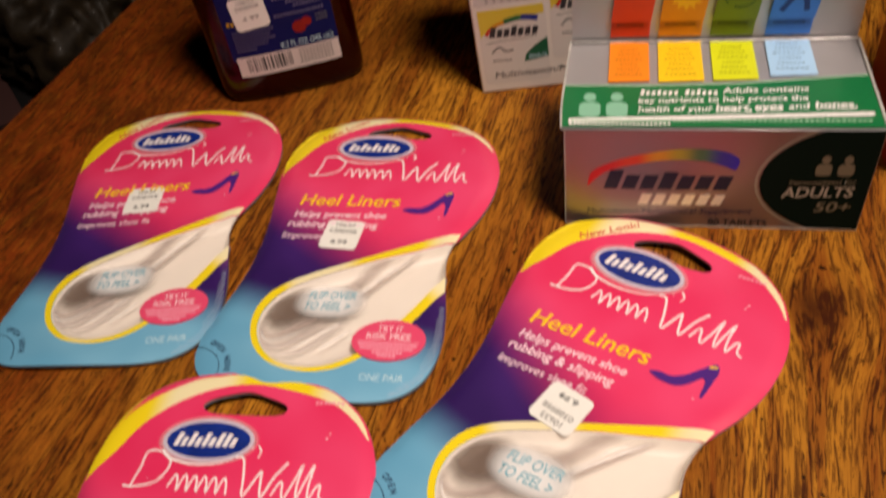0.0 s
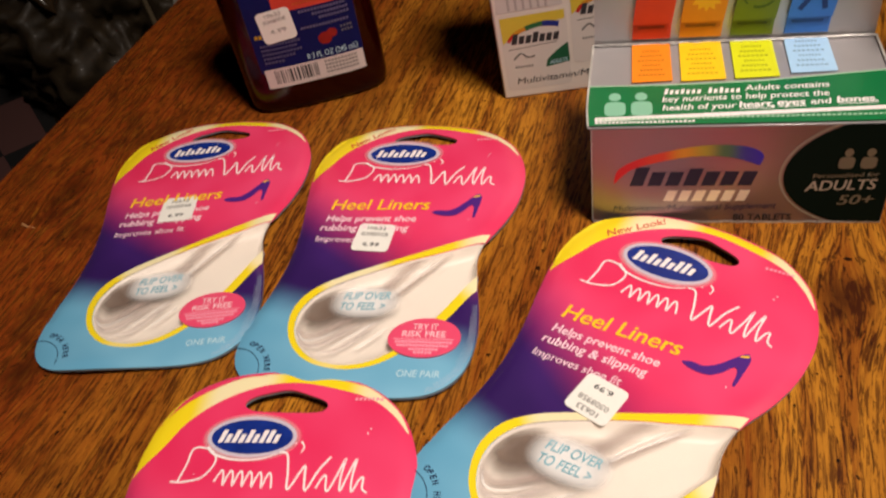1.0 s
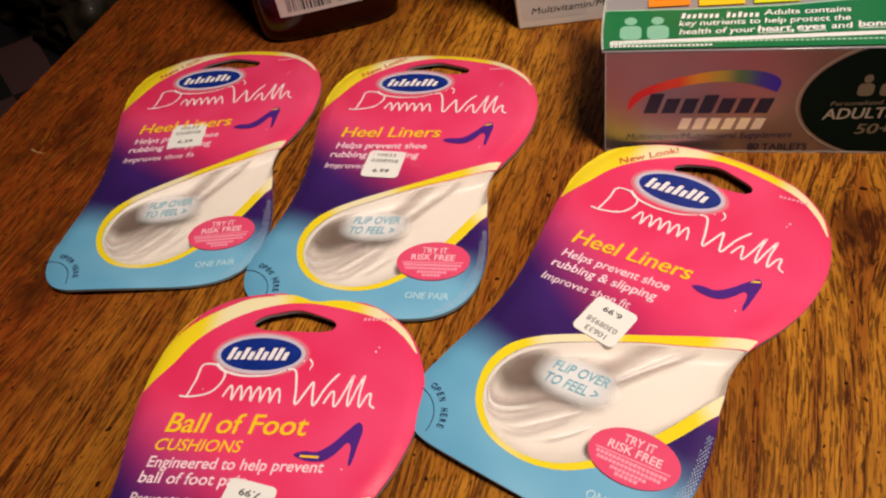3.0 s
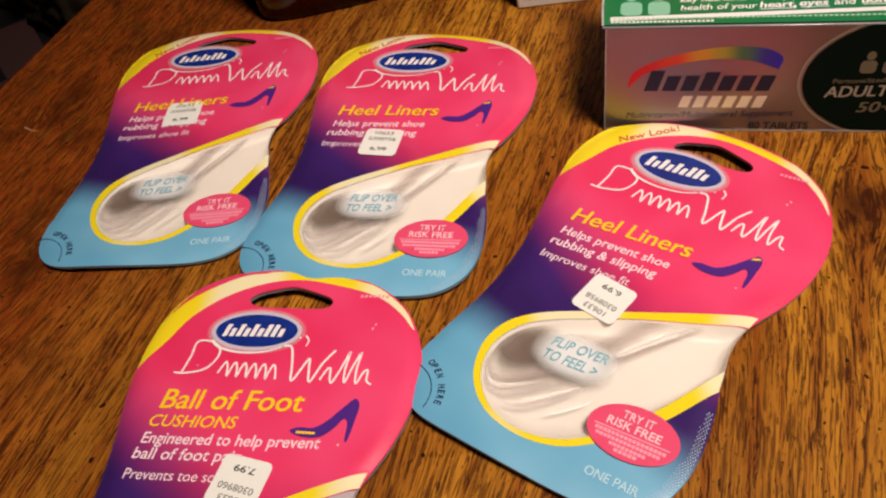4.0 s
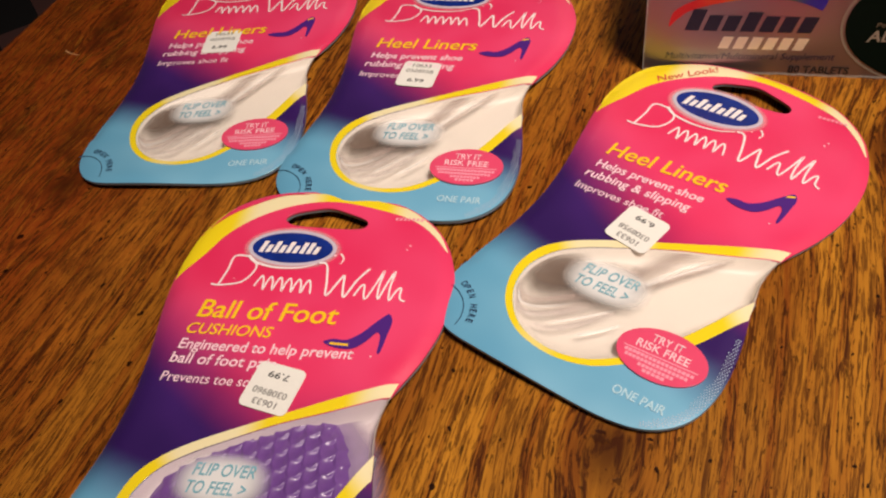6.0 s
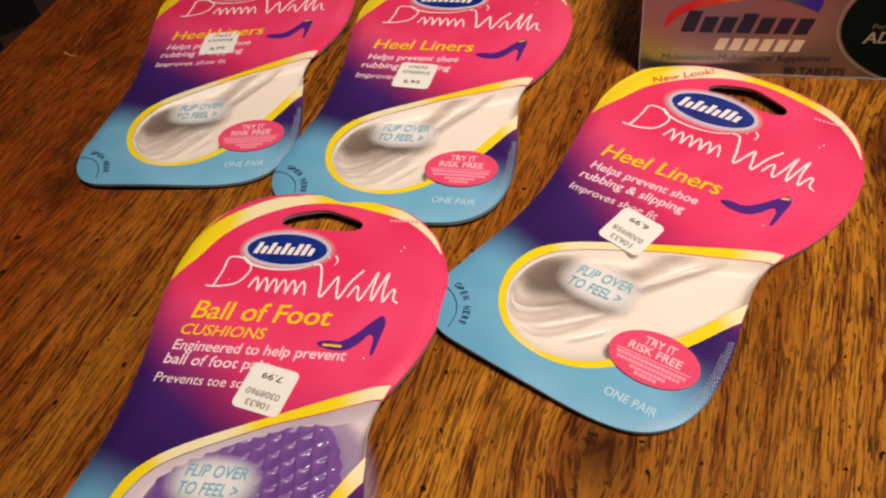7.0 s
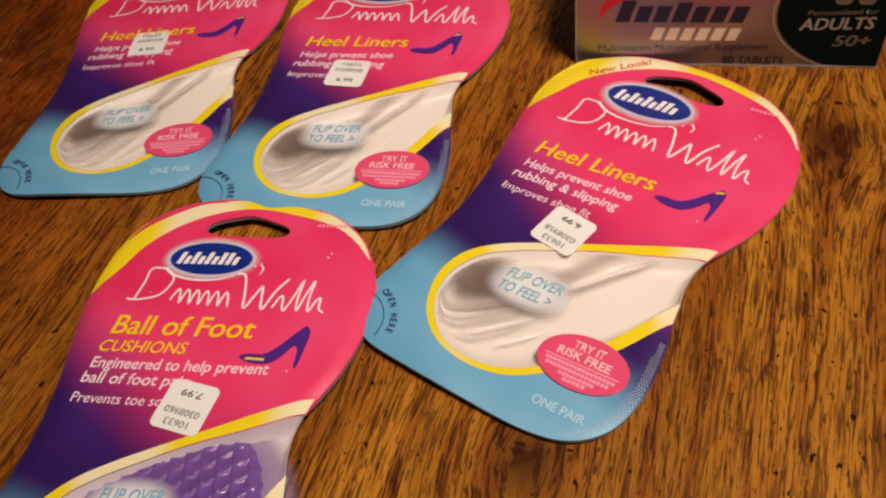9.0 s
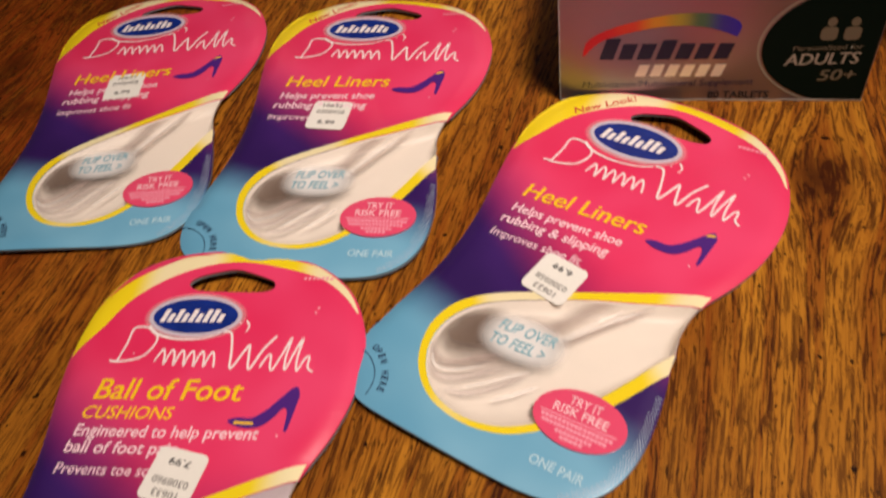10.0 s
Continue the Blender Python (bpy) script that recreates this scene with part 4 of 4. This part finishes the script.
    rainbow = material("rainbow_ink", (0.6, 0.1, 0.02), 0.4)
    g = Graph(rainbow)
    x, _, _ = g.split(g.coords((1000, 1000, 1000)))
    tone = (0.66, 0.012, 0.015)
    for at, hue in ((22, (0.72, 0.05, 0.012)), (32, (0.70, 0.30, 0.015)), (40, (0.42, 0.34, 0.03)), (47, (0.05, 0.16, 0.07)), (55, (0.012, 0.03, 0.30)), (61, (0.010, 0.015, 0.42))):
        tone = g.mix(g.step(x, at - 6.0, at + 2.0), tone, hue)
    g.nt.links.new(tone, g.bsdf.inputs["Base Color"])
    over = spline([(8.6, 21.0), (10.2, 27.4), (17, 32.2), (27, 35.8), (38, 38.2), (48, 38.8), (57, 37.6), (62.4, 34.0), (61.6, 29.0)], 5, closed=False)
    under = spline([(60.6, 29.4), (55, 31.8), (48, 33.4), (38, 33.6), (27, 31.6), (17, 28.4), (12.6, 25.2), (9.2, 21.0)], 5, closed=False)
    part("rainbow_stripe", upright(flat([over + under], 0.12, 0.05)), rainbow, front, "rainbow swoosh from red to blue")
    bar_parts(word_bars(14.6, 19.4, 46.5, (9.2, 6.8, 6.8, 8.4, 6.8, 6.8, 6.8), 0.28, 0.76), 0.16, material("word_navy_ink", (0.005, 0.008, 0.032), 0.6), front, True)
    bar_parts(word_bars(27.6, 11.6, 32, (5.4, 5.4, 5.4, 5.4, 5.4, 5.4), 0.3, 0.7), 0.15, gold, front, True)
    part("front_text", upright(lettering("Multivitamin/Multimineral Supplement", 8.5, 6.2, 2.9, 61.5, 0.15, 0.2, 0.0, 1.5)), NAVY_INK, front)
    part("front_text", upright(lettering("80 TABLETS", 54.6, 1.6, 3.1, 21.4, 0.2, 0.0, 0.10)), BLACK_INK, front)
    tan = material("dim_gold_ink", (0.17, 0.145, 0.095), 0.5)
    part("front_text", upright(lettering("ADULTS", 79.0, 16.4, 4.8, 24.4, 0.2, 0.15, 0.12, 2)), material("pale_ink", (0.42, 0.37, 0.29), 0.5), front)
    part("front_text", upright(lettering("50+", 91.4, 9.6, 4.6, 12.4, 0.2, 0.15, 0.12, 2)), tan, front)
    part("front_text", upright(lettering("Personalized for", 80.8, 22.6, 2.0, 22.8, 0.2, 0.1, 0.03, 2)), tan, front)
    for x in (88.6, 96.0):
        part("pictogram", upright(joined([ellipse(x + 2.8, 34.4, 1.5, 1.8), rounded(x, 27.0, x + 5.4, 32.4, 1.6)], 0.2)), tan, front)
    return t


# ---- white carton behind ----
def build_white_carton():
    white = material("white_carton_board", (0.74, 0.68, 0.62), 0.45, coat=0.1, grain=0.04, size=70, bump=0.04)
    capgrey = material("cap_grey_print", (0.60, 0.55, 0.53), 0.5)
    capdark = material("cap_rib_print", (0.40, 0.36, 0.35), 0.5)
    paper = material("pictured_label", (0.66, 0.61, 0.57), 0.5)
    yellow = material("mustard_print", (0.66, 0.50, 0.05), 0.45)
    green = material("leaf_green_print", (0.01, 0.10, 0.045), 0.45)
    red = material("arrow_red", (0.55, 0.022, 0.016), 0.4, coat=0.2, grain=0.05, size=90)
    t = thing("multivitamin_carton", pose(0.0328, 0.3565, TOP_Z, 0, 0, 1.5), "white multivitamin carton with red arrow and pictured bottles", "carton")
    body = part("body", block(bmesh.new(), 0, 0, 0, 0.074, 0.042, 0.118, 0.0008, 2), white, t)
    lean = Matrix(((1, 0, -0.045, 0), (0, 1, 0, 0), (0, 0, 1, 0), (0, 0, 0, 1)))
    part("side_crease", block(bmesh.new(), -0.0004, 0.002, 0.001, 0, 0.0045, 0.117), GREY_INK, body)
    arrow = [(1.6, 66.6), (5.6, 66.0), (4.6, 90), (24.6, 90), (25.6, 67.2), (29.6, 67.0), (16.2, 57.6)]
    a = part("arrow_print", upright(flat([arrow], 0.1, 0.05)), red, body, "red printed arrow")
    part("arrow_text", upright(lettering("SECOND", 7.0, 73.4, 4.6, 17.6, 0.14, 0.0, 0.1, 1)), WHITE_INK, a)
    part("arrow_text", upright(lettering("BOTTLE", 7.2, 66.6, 4.8, 17.6, 0.14, 0.0, 0.1, 1)), WHITE_INK, a)
    for x in (0, 32.4):
        b = part("pictured_bottle", upright(flat([rounded(x + 2.2, 4.5, x + 33.2, 45.4, 2.0)], 0.08, 0.04)), paper, body)
        b.matrix_basis = pose(0, 0, 0 if x == 0 else 0.011)
        part("pictured_cap", upright(flat([[(x + 1.6, 46), (x + 32, 47.2), (x + 31.2, 56.4), (x + 2.0, 55.4)]], 0.10, 0.04)), capgrey, b)
        part("cap_print", upright(joined([[(x + 7 + k * 3.4, 47), (x + 8.1 + k * 3.4, 47), (x + 8.1 + k * 3.4, 54.8), (x + 7 + k * 3.4, 54.8)] for k in range(6)], 0.13)), capdark, b)
        part("label_top", upright(flat([[(x + 2.6, 43.6), (x + 32.4, 44.6), (x + 32.4, 40.0), (x + 18, 38), (x + 8, 35), (x + 2.8, 30)]], 0.12, 0.04)), yellow, b)
        for k, hue in enumerate(((0.5, 0.02, 0.015), (0.6, 0.26, 0.02), (0.02, 0.14, 0.05), (0.015, 0.03, 0.24))):
            seg = spline([(x + 5.4, 31), (x + 8, 34.4), (x + 14, 37.2), (x + 22, 38.8), (x + 29.5, 37.6)], 4, closed=False)[k * 4:k * 4 + 5]
            part("rainbow_stripe", upright(flat([stroke(seg, 1.6 + 0.4 * k)], 0.16, 0.03)), material("small_stripe_ink", hue, 0.4), b)
        bar_parts(word_bars(x + 6.6, 29.6, 22.6, (5.4, 4, 4, 5.2, 4, 4, 4), 0.25, 0.78), 0.18, BLACK_INK, b, True)
        part("rule", upright(flat([stroke([(x + 5, 26.8), (x + 28, 28.6)], 0.4)], 0.16, 0.03)), GREY_INK, b)
        part("leaf_print", upright(joined([stroke(spline([(x + 7, 21.5), (x + 10.5, 24.4), (x + 13.5, 22), (x + 17, 22.4)], 4, closed=False), 1.0)], 0.16)), GREY_INK, b)
        part("green_corner", upright(flat([[(x + 21.6, 15.4), (x + 22.6, 19.4), (x + 27, 23.6), (x + 33.0, 27.6), (x + 33.2, 17.2)]], 0.16, 0.03)), green, b)
        part("corner_text", upright(lettering("ADULTS", x + 23.6, 16.8, 2.0, 8.6, 0.2, 0.1, 0.05, 3)), PALE_SKY_INK, b)
        part("foot_print", upright(joined(word_bars(x + 7, 16.6, 9, [1.2] * 7, 0.1), 0.16)), GREY_INK, b)
    part("carton_text", upright(lettering("Multivitamin/Multimineral", 7.0, 7.6, 3.4, 60, 0.2, 0.2, 0.0, 1)), BLACK_INK, body)
    for ob in t.children_recursive:
        ob.data.transform(lean)
    return t


# ---- medicine bottle ----
def bottle_section(hw, hd, n=56, power=3.6):
    out = []
    for i in range(n):
        a = math.tau * i / n
        c, s = math.cos(a), math.sin(a)
        out.append((hw * math.copysign(abs(c) ** (2 / power), c), hd * math.copysign(abs(s) ** (2 / power), s)))
    return out


def build_bottle():
    amber = material("dark_red_plastic", (0.028, 0.0010, 0.0008), 0.16)
    b = amber.node_tree.nodes["Principled BSDF"]
    b.inputs["Transmission Weight"].default_value, b.inputs["IOR"].default_value = 0.40, 1.45
    b.inputs["Specular IOR Level"].default_value = 0.25
    navy = material("navy_label", (0.004, 0.007, 0.080), 0.55, grain=0.2, size=60)
    navy.node_tree.nodes["Principled BSDF"].inputs["Specular IOR Level"].default_value = 0.15
    scarlet = material("scarlet_print", (0.60, 0.045, 0.020), 0.4)
    orange = material("orange_print", (0.62, 0.12, 0.02), 0.4)
    cap_white = material("white_cap", (0.7, 0.68, 0.64), 0.45, bump=0.1)
    cherry = material("cherry_print", (0.50, 0.02, 0.012), 0.4, grain=0.3, size=300)
    pale = material("strip_white", (0.66, 0.58, 0.56), 0.5)
    t = thing("medicine_bottle", pose(-0.0645, 0.3876, TOP_Z, 0, 0, 12.6), "dark red medicine bottle with navy label and price sticker", "bottle")
    HW, HD = 36.5, 17.5
    profile = [(0.4, 0.90, 0.86), (1.2, 0.955, 0.93), (3.5, 0.99, 0.98), (8, 1, 1), (60, 1, 1), (108, 1, 1), (118, 0.93, 0.92), (126, 0.75, 0.78), (131, 0.50, 0.66), (134, 0.40, 0.62), (141, 0.40, 0.62)]
    bm, rows = bmesh.new(), []
    for z, kx, ky in profile:
        rows.append([bm.verts.new((x * kx * MM, y * ky * MM, z * MM)) for x, y in bottle_section(HW, HD)])
    for p, q in zip(rows, rows[1:]):
        for j in range(len(p)):
            bm.faces.new((p[j], p[(j + 1) % len(p)], q[(j + 1) % len(p)], q[j]))
    bm.faces.new(rows[0][::-1])
    bm.faces.new(rows[-1])
    part("bottle_body", bm, amber, t, smooth=True)
    bm = bmesh.new()
    bmesh.ops.create_cone(bm, cap_ends=True, segments=36, radius1=0.0160, radius2=0.0155, depth=0.02, matrix=Matrix.Translation((0, 0, 0.1515)))
    part("cap", bm, cap_white, t)

    def front(x):
        return -HD * (1 - min(abs(x) / HW, 0.999) ** 3.6) ** (1 / 3.6)

    def wrap(shape, lift):
        """Lays a print drawn in x and y (y is height) on the bottle's front."""
        if not isinstance(shape, bmesh.types.BMesh):
            src = shape
            shape = bmesh.new()
            shape.from_mesh(src)
        for v in shape.verts:
            v.co = Vector((v.co.x, (front(v.co.x / MM) - lift) * MM, v.co.y - 0.0028))
        return shape

    def sheet(x0, y0, x1, y1, n=16):
        bm = bmesh.new()
        low, high = [[bm.verts.new(((x0 + (x1 - x0) * i / n) * MM, y * MM, 0)) for i in range(n + 1)] for y in (y0, y1)]
        for i in range(n):
            bm.faces.new((low[i], low[i + 1], high[i + 1], high[i]))
        return bm

    X0 = -24.0  # label's left edge
    label = part("label", wrap(sheet(X0 - 1.5, 27.5, X0 + 50.5, 112), 0.15), navy, t, "navy blue printed label")
    part("code_strip", wrap(sheet(X0, 18.2, X0 + 50, 29.0), 0.22), pale, t, "white strip with bar code")
    rng = random.Random(2)
    x, bars = X0 + 4.5, []
    while x < X0 + 26.5:
        w = rng.choice((0.4, 0.4, 0.7, 1.1))
        bars.append([(x, 20.4), (x + w, 20.4), (x + w, 27.8), (x, 27.8)])
        x += w + rng.choice((0.4, 0.5, 0.9))
    part("bar_code", wrap(joined(bars, 0), 0.28), BLACK_INK, label)
    part("strip_print", wrap(joined([q for k in range(4) for q in word_bars(X0 + 30, 20.6 + 2.0 * k, 17, [1.0] * 10, 0.1, 0.7)], 0), 0.28), GREY_INK, label)
    part("label_text", wrap(lettering("flu relief", X0 + 16.4, 75.6, 4.8, 30.0, 0, 0.0, 0.16), 0.25), WHITE_INK, label)
    part("label_text", wrap(lettering("therapy", X0 + 19.6, 68.2, 4.8, 24.6, 0, 0.0, 0.16), 0.25), WHITE_INK, label)
    part("label_text", wrap(lettering("nighttime", X0 + 16.4, 83.0, 4.8, 30.0, 0, 0.0, 0.16), 0.25), WHITE_INK, label)
    part("red_bar", wrap(sheet(X0 + 12.5, 57.4, X0 + 48.4, 65.4), 0.25), scarlet, label)
    part("bar_print", wrap(joined(word_bars(X0 + 22, 62.6, 22, [1.4] * 12, 0.1, 0.8) + word_bars(X0 + 22, 59.6, 20, [1.2] * 12, 0.1, 0.8), 0), 0.32), orange, label)
    part("side_badge", wrap(joined([ellipse(X0 + 4.0, 87, 5.0, 4.2), rounded(X0 - 1.0, 79.4, X0 + 8.6, 82.0, 0.8)], 0), 0.25), scarlet, label)
    part("claim_print", wrap(joined([q for y, x0, w in ((55.0, 24, 23), (52.6, 30, 18), (50.2, 33, 15), (46.4, 23, 24)) for q in word_bars(X0 + x0, y, w, [1.3] * int(w / 1.5), 0.1, 0.72)], 0), 0.25), material("lilac_ink", (0.22, 0.20, 0.34), 0.5), label)
    part("dose_print", wrap(joined([q for k, w in enumerate((20, 18, 20, 16, 10)) for q in word_bars(X0 + 1.6, 41.4 - 2.3 * k, w, [1.2] * int(w / 1.5), 0.1, 0.72)], 0), 0.25), material("dim_lilac_ink", (0.16, 0.15, 0.26), 0.5), label)
    part("cherry_mark", wrap(joined([ellipse(X0 + 33.4, 39.6, 3.4, 3.2), ellipse(X0 + 37.2, 41.6, 2.6, 2.4)], 0), 0.25), cherry, label)
    part("flavour_print", wrap(joined(word_bars(X0 + 42, 43.0, 6, [1.2] * 4, 0.1) + word_bars(X0 + 42, 40.8, 6, [1.2] * 4, 0.1), 0), 0.25), GREY_INK, label)
    part("label_text", wrap(lettering("8.3 FL OZ (245 mL)", X0 + 22.6, 30.4, 2.9, 25.6, 0, 0.0, 0.02), 0.25), PALE_SKY_INK, label)
    part("save_mark", wrap(joined(word_bars(X0 + 0.4, 46.0, 6, (2, 2, 2), 0.1, 0.7), 0), 0.25), YELLOW_INK, label)
    bm = bmesh.new()
    rim = rounded(-8.2, -8.2, 8.2, 8.2, 2.2)
    loops = [[bm.verts.new((x * k * MM, y * k * MM, 0)) for x, y in rim] for k in (1, 0.75, 0.5, 0.25)]
    for p, r in zip(loops, loops[1:]):
        for k in range(len(p)):
            bm.faces.new((p[k], p[(k + 1) % len(p)], r[(k + 1) % len(p)], r[k]))
    bm.faces.new(loops[-1])
    bmesh.ops.transform(bm, matrix=Matrix.Translation(((X0 + 12.4) * MM, 51.4 * MM, 0)) @ Matrix.Rotation(radians(4), 4, "Z"), verts=bm.verts)
    tag = part("price_label", wrap(bm, 0.4), LABEL_PAPER, t, "white paper price label")
    for body, ly, w in (("10633", 5.0, 8.0), ("0308958", 2.0, 11.0), ("4.99", -3.4, 8.0)):
        me = lettering(body, -w / 2, ly, 2.0, w, 0)
        me.transform(Matrix.Translation(((X0 + 12.4) * MM, 51.4 * MM, 0)) @ Matrix.Rotation(radians(4), 4, "Z"))
        part("print_line", wrap(me, 0.5), GREY_INK, tag)
    return t


def build_red_carton():
    t = thing("red_carton", pose(0.1930, 0.2753, TOP_Z, 0, 0, -5), "glossy red paperboard carton standing on the table", "carton")
    bm = bmesh.new()
    block(bm, 0, 0, 0, 0.062, 0.045, 0.125, 0.0008)
    body = part("body", bm, material("red_board", (0.52, 0.045, 0.018), 0.38, coat=0.2, grain=0.06, size=90, bump=0.05), t)
    for x0, y0, x1, y1 in ((0.0005, 0.0006, 0.0615, 0.0222), (0.0005, 0.0228, 0.0615, 0.0444)):
        bm = bmesh.new()
        block(bm, x0, y0, 0.1253, x1, y1, 0.1258, 0.0002)
        part("top_flap", bm, material("pale_red_board", (0.60, 0.20, 0.16), 0.5), t)
    bm = bmesh.new()
    block(bm, 0.0, -0.0004, 0.020, 0.0006, 0.0, 0.124)
    part("crease", bm, material("worn_board", (0.62, 0.42, 0.34), 0.6), body, "pale worn board crease")


# ---- dim corner beyond the table ----
def build_corner():
    check = material("checked_cloth", (0.06, 0.03, 0.03), 0.9)
    g = Graph(check)
    ck = g.nt.nodes.new("ShaderNodeTexChecker")
    g.nt.links.new(g.coords((1, 1, 0)), ck.inputs["Vector"])
    ck.inputs["Scale"].default_value = 1 / 0.046
    ck.inputs["Color1"].default_value, ck.inputs["Color2"].default_value = (0.10, 0.040, 0.036, 1), (0.006, 0.005, 0.006, 1)
    g.nt.links.new(ck.outputs["Color"], g.bsdf.inputs["Base Color"])
    g.bump(g.noise(g.coords(), 900, 2), 0.4, 0.0005)
    chair = thing("chair", pose(-0.55, 0.80, 0, 0, 0, 30), "dark wooden chair with a black and rust checked cushion", "chair")
    bm = bmesh.new()
    block(bm, -0.24, -0.22, FLOOR_Z + 0.40, 0.24, 0.22, FLOOR_Z + 0.43, 0.008)
    part("seat", bm, WOOD_DARK, chair)
    for x, y in ((-0.21, -0.19), (0.21, -0.19), (-0.21, 0.19), (0.21, 0.19)):
        bm = bmesh.new()
        bmesh.ops.create_cone(bm, cap_ends=True, segments=14, radius1=0.014, radius2=0.018, depth=0.40, matrix=Matrix.Translation((x, y, FLOOR_Z + 0.20)))
        part("leg", bm, WOOD_DARK, chair)
    bm = bmesh.new()
    n = 26
    grid = [[None] * (n + 1) for _ in range(n + 1)]
    for i in range(n + 1):
        for j in range(n + 1):
            u, v = i / n * 2 - 1, j / n * 2 - 1
            puff = (1 - abs(u) ** 5) * (1 - abs(v) ** 5)
            grid[i][j] = bm.verts.new((0.23 * u, 0.23 * v, 0.065 * puff ** 0.5 + 0.008 * noise.noise((u * 2, v * 2, 0))))
    for i in range(n):
        for j in range(n):
            bm.faces.new((grid[i][j], grid[i + 1][j], grid[i + 1][j + 1], grid[i][j + 1]))
    bm.faces.new([grid[i][0] for i in range(n + 1)] + [grid[n][j] for j in range(1, n + 1)] + [grid[i][n] for i in range(n - 1, -1, -1)] + [grid[0][j] for j in range(n - 1, 0, -1)])
    pad = part("cushion", bm, check, None, smooth=True)
    tagged(pad, "black and rust checked fabric cushion leaning on the chair", "cushion")
    pad.matrix_basis = pose(-0.555, 0.79, -0.145, 52, 0, 34)
    # crumpled bag
    film = material("dull_plastic_film", (0.042, 0.028, 0.014), 0.58, coat=0.04, grain=0.8, size=70, bump=0.8)
    bm = bmesh.new()
    bmesh.ops.create_icosphere(bm, subdivisions=6, radius=1)
    for v in bm.verts:
        d = v.co.normalized()
        r = 1 + 0.30 * noise.noise(d * 2.1) + 0.20 * (0.5 - abs(noise.noise(d * 5.0))) + 0.16 * (0.3 - abs(noise.noise(d * 8))) + 0.10 * (0.3 - abs(noise.noise(d * 17))) + 0.05 * (0.3 - abs(noise.noise(d * 36)))
        v.co = Vector((d.x * r * 0.145, d.y * r * 0.125, max(d.z * r * 0.16, -0.145)))
    bag = thing("plastic_bag", pose(-0.382, 0.845, -0.160, 0, 0, 20), "crumpled dull plastic bag in the shadows beside the table", "bag")
    part("body", bm, film, bag, smooth=True)
    gloss = material("creased_film", (0.075, 0.045, 0.022), 0.24, coat=0.4, grain=0.4, size=60, bump=0.4)
    for a, b, wide in (((0.15, -0.80, 0.62), (0.62, -0.62, 0.52), 0.010), ((0.28, -0.86, 0.46), (0.66, -0.70, 0.34), 0.007), ((-0.42, -0.72, 0.60), (-0.20, -0.80, 0.34), 0.009)):
        bm, rows = bmesh.new(), []
        for k in range(15):
            f = k / 14
            d = Vector(a).lerp(Vector(b), f).normalized()
            r = 1.10 + 0.05 * noise.noise(d * 9) + 0.05 * math.sin(f * math.pi)
            c = Vector((d.x * r * 0.145, d.y * r * 0.125, d.z * r * 0.16))
            w = wide * (0.25 + math.sin(f * math.pi)) * (1 + 0.4 * noise.noise(d * 14))
            up = d.cross((Vector(b) - Vector(a)).normalized())
            rows.append([bm.verts.new(c + up * (w * s) + d * (0.004 * (1 - s * s) - 0.012 * abs(s))) for s in (-1, -0.5, 0, 0.5, 1)])
        for u, v in zip(rows, rows[1:]):
            for m in range(4):
                bm.faces.new((u[m], u[m + 1], v[m + 1], v[m]))
        part("fold", bm, gloss, bag, "glossy crease of the film", smooth=True)
    foot, tip = Vector((-0.126, 0.439, FLOOR_Z)), Vector((-0.302, 0.728, 0.055))
    bm = bmesh.new()
    bmesh.ops.create_cone(bm, cap_ends=True, segments=12, radius1=0.0028, radius2=0.0024, depth=(tip - foot).length)
    rod = part("rod", bm, material("dull_metal", (0.16, 0.12, 0.07), 0.4, metal=0.4, grain=0.2, size=60), None)
    tagged(rod, "thin dull metal rod leaning beyond the table edge", "rod")
    rod.matrix_basis = Matrix.Translation((foot + tip) / 2) @ (tip - foot).to_track_quat("Z", "Y").to_matrix().to_4x4()
    leaf = thing("leaflet", look((-0.214, 0.640, -0.030), (0.041, 0.02, 0.245), 18) @ pose(0, 0, 0, 0, 180, 0), "pale printed leaflet sticking up beside the bag", "leaflet")
    bm = bmesh.new()
    block(bm, -0.008, -0.050, -0.0006, 0.011, 0.035, 0.0006)
    part("sheet", bm, material("dim_leaflet_paper", (0.20, 0.18, 0.15), 0.6, grain=0.2, size=80), leaf)
    part("scrawl", joined([stroke(spline([(-9, -6), (-4, 3), (0, -5), (4, 4), (9, -3)], 4, closed=False), 2.2)], 0.75), BLACK_INK, leaf)


# ---- putting the place together ----
build_room()
build_table()
build_foil_carton()
build_white_carton()
build_red_carton()
build_bottle()
PACKS = ((-0.1452, 0.3161, 0.0079, 6.6), (-0.0453, 0.2988, -0.15, 7.6), (0.0540, 0.2254, -0.5341, 7.0))
first = build_heel_pack()
bend_card(first, 1.2)
third = build_heel_pack()
bend_card(third, -0.9)
packs = [first, copy_thing(first, pose(0, 0, 0)), third]
for ob, (x, y, a, z) in zip(packs, PACKS):
    ob.matrix_basis = pose(x, y, z * MM, 0, 0, math.degrees(a)) @ Matrix.Diagonal((1, 1, (z - 2.5) / 4.5, 1))
sticker(packs[0], 25.6, -23.4, -1, "6.99", "0308958")
sticker(packs[1], 24.2, -35.5, -4, "6.99", "0308958")
sticker(packs[2], 27.0, -46.2, 169, "6.99", "0308958")
ball = build_ball_pack()
bend_card(ball, -0.5)
ball.matrix_basis = pose(-0.0898, 0.1522, 8.2 * MM, 0, 0, math.degrees(-0.089)) @ Matrix.Diagonal((1, 1, 5.7 / 4.5, 1))
sticker(ball, 35.2, -37.8, 168, "7.99", "0308960")
build_corner()
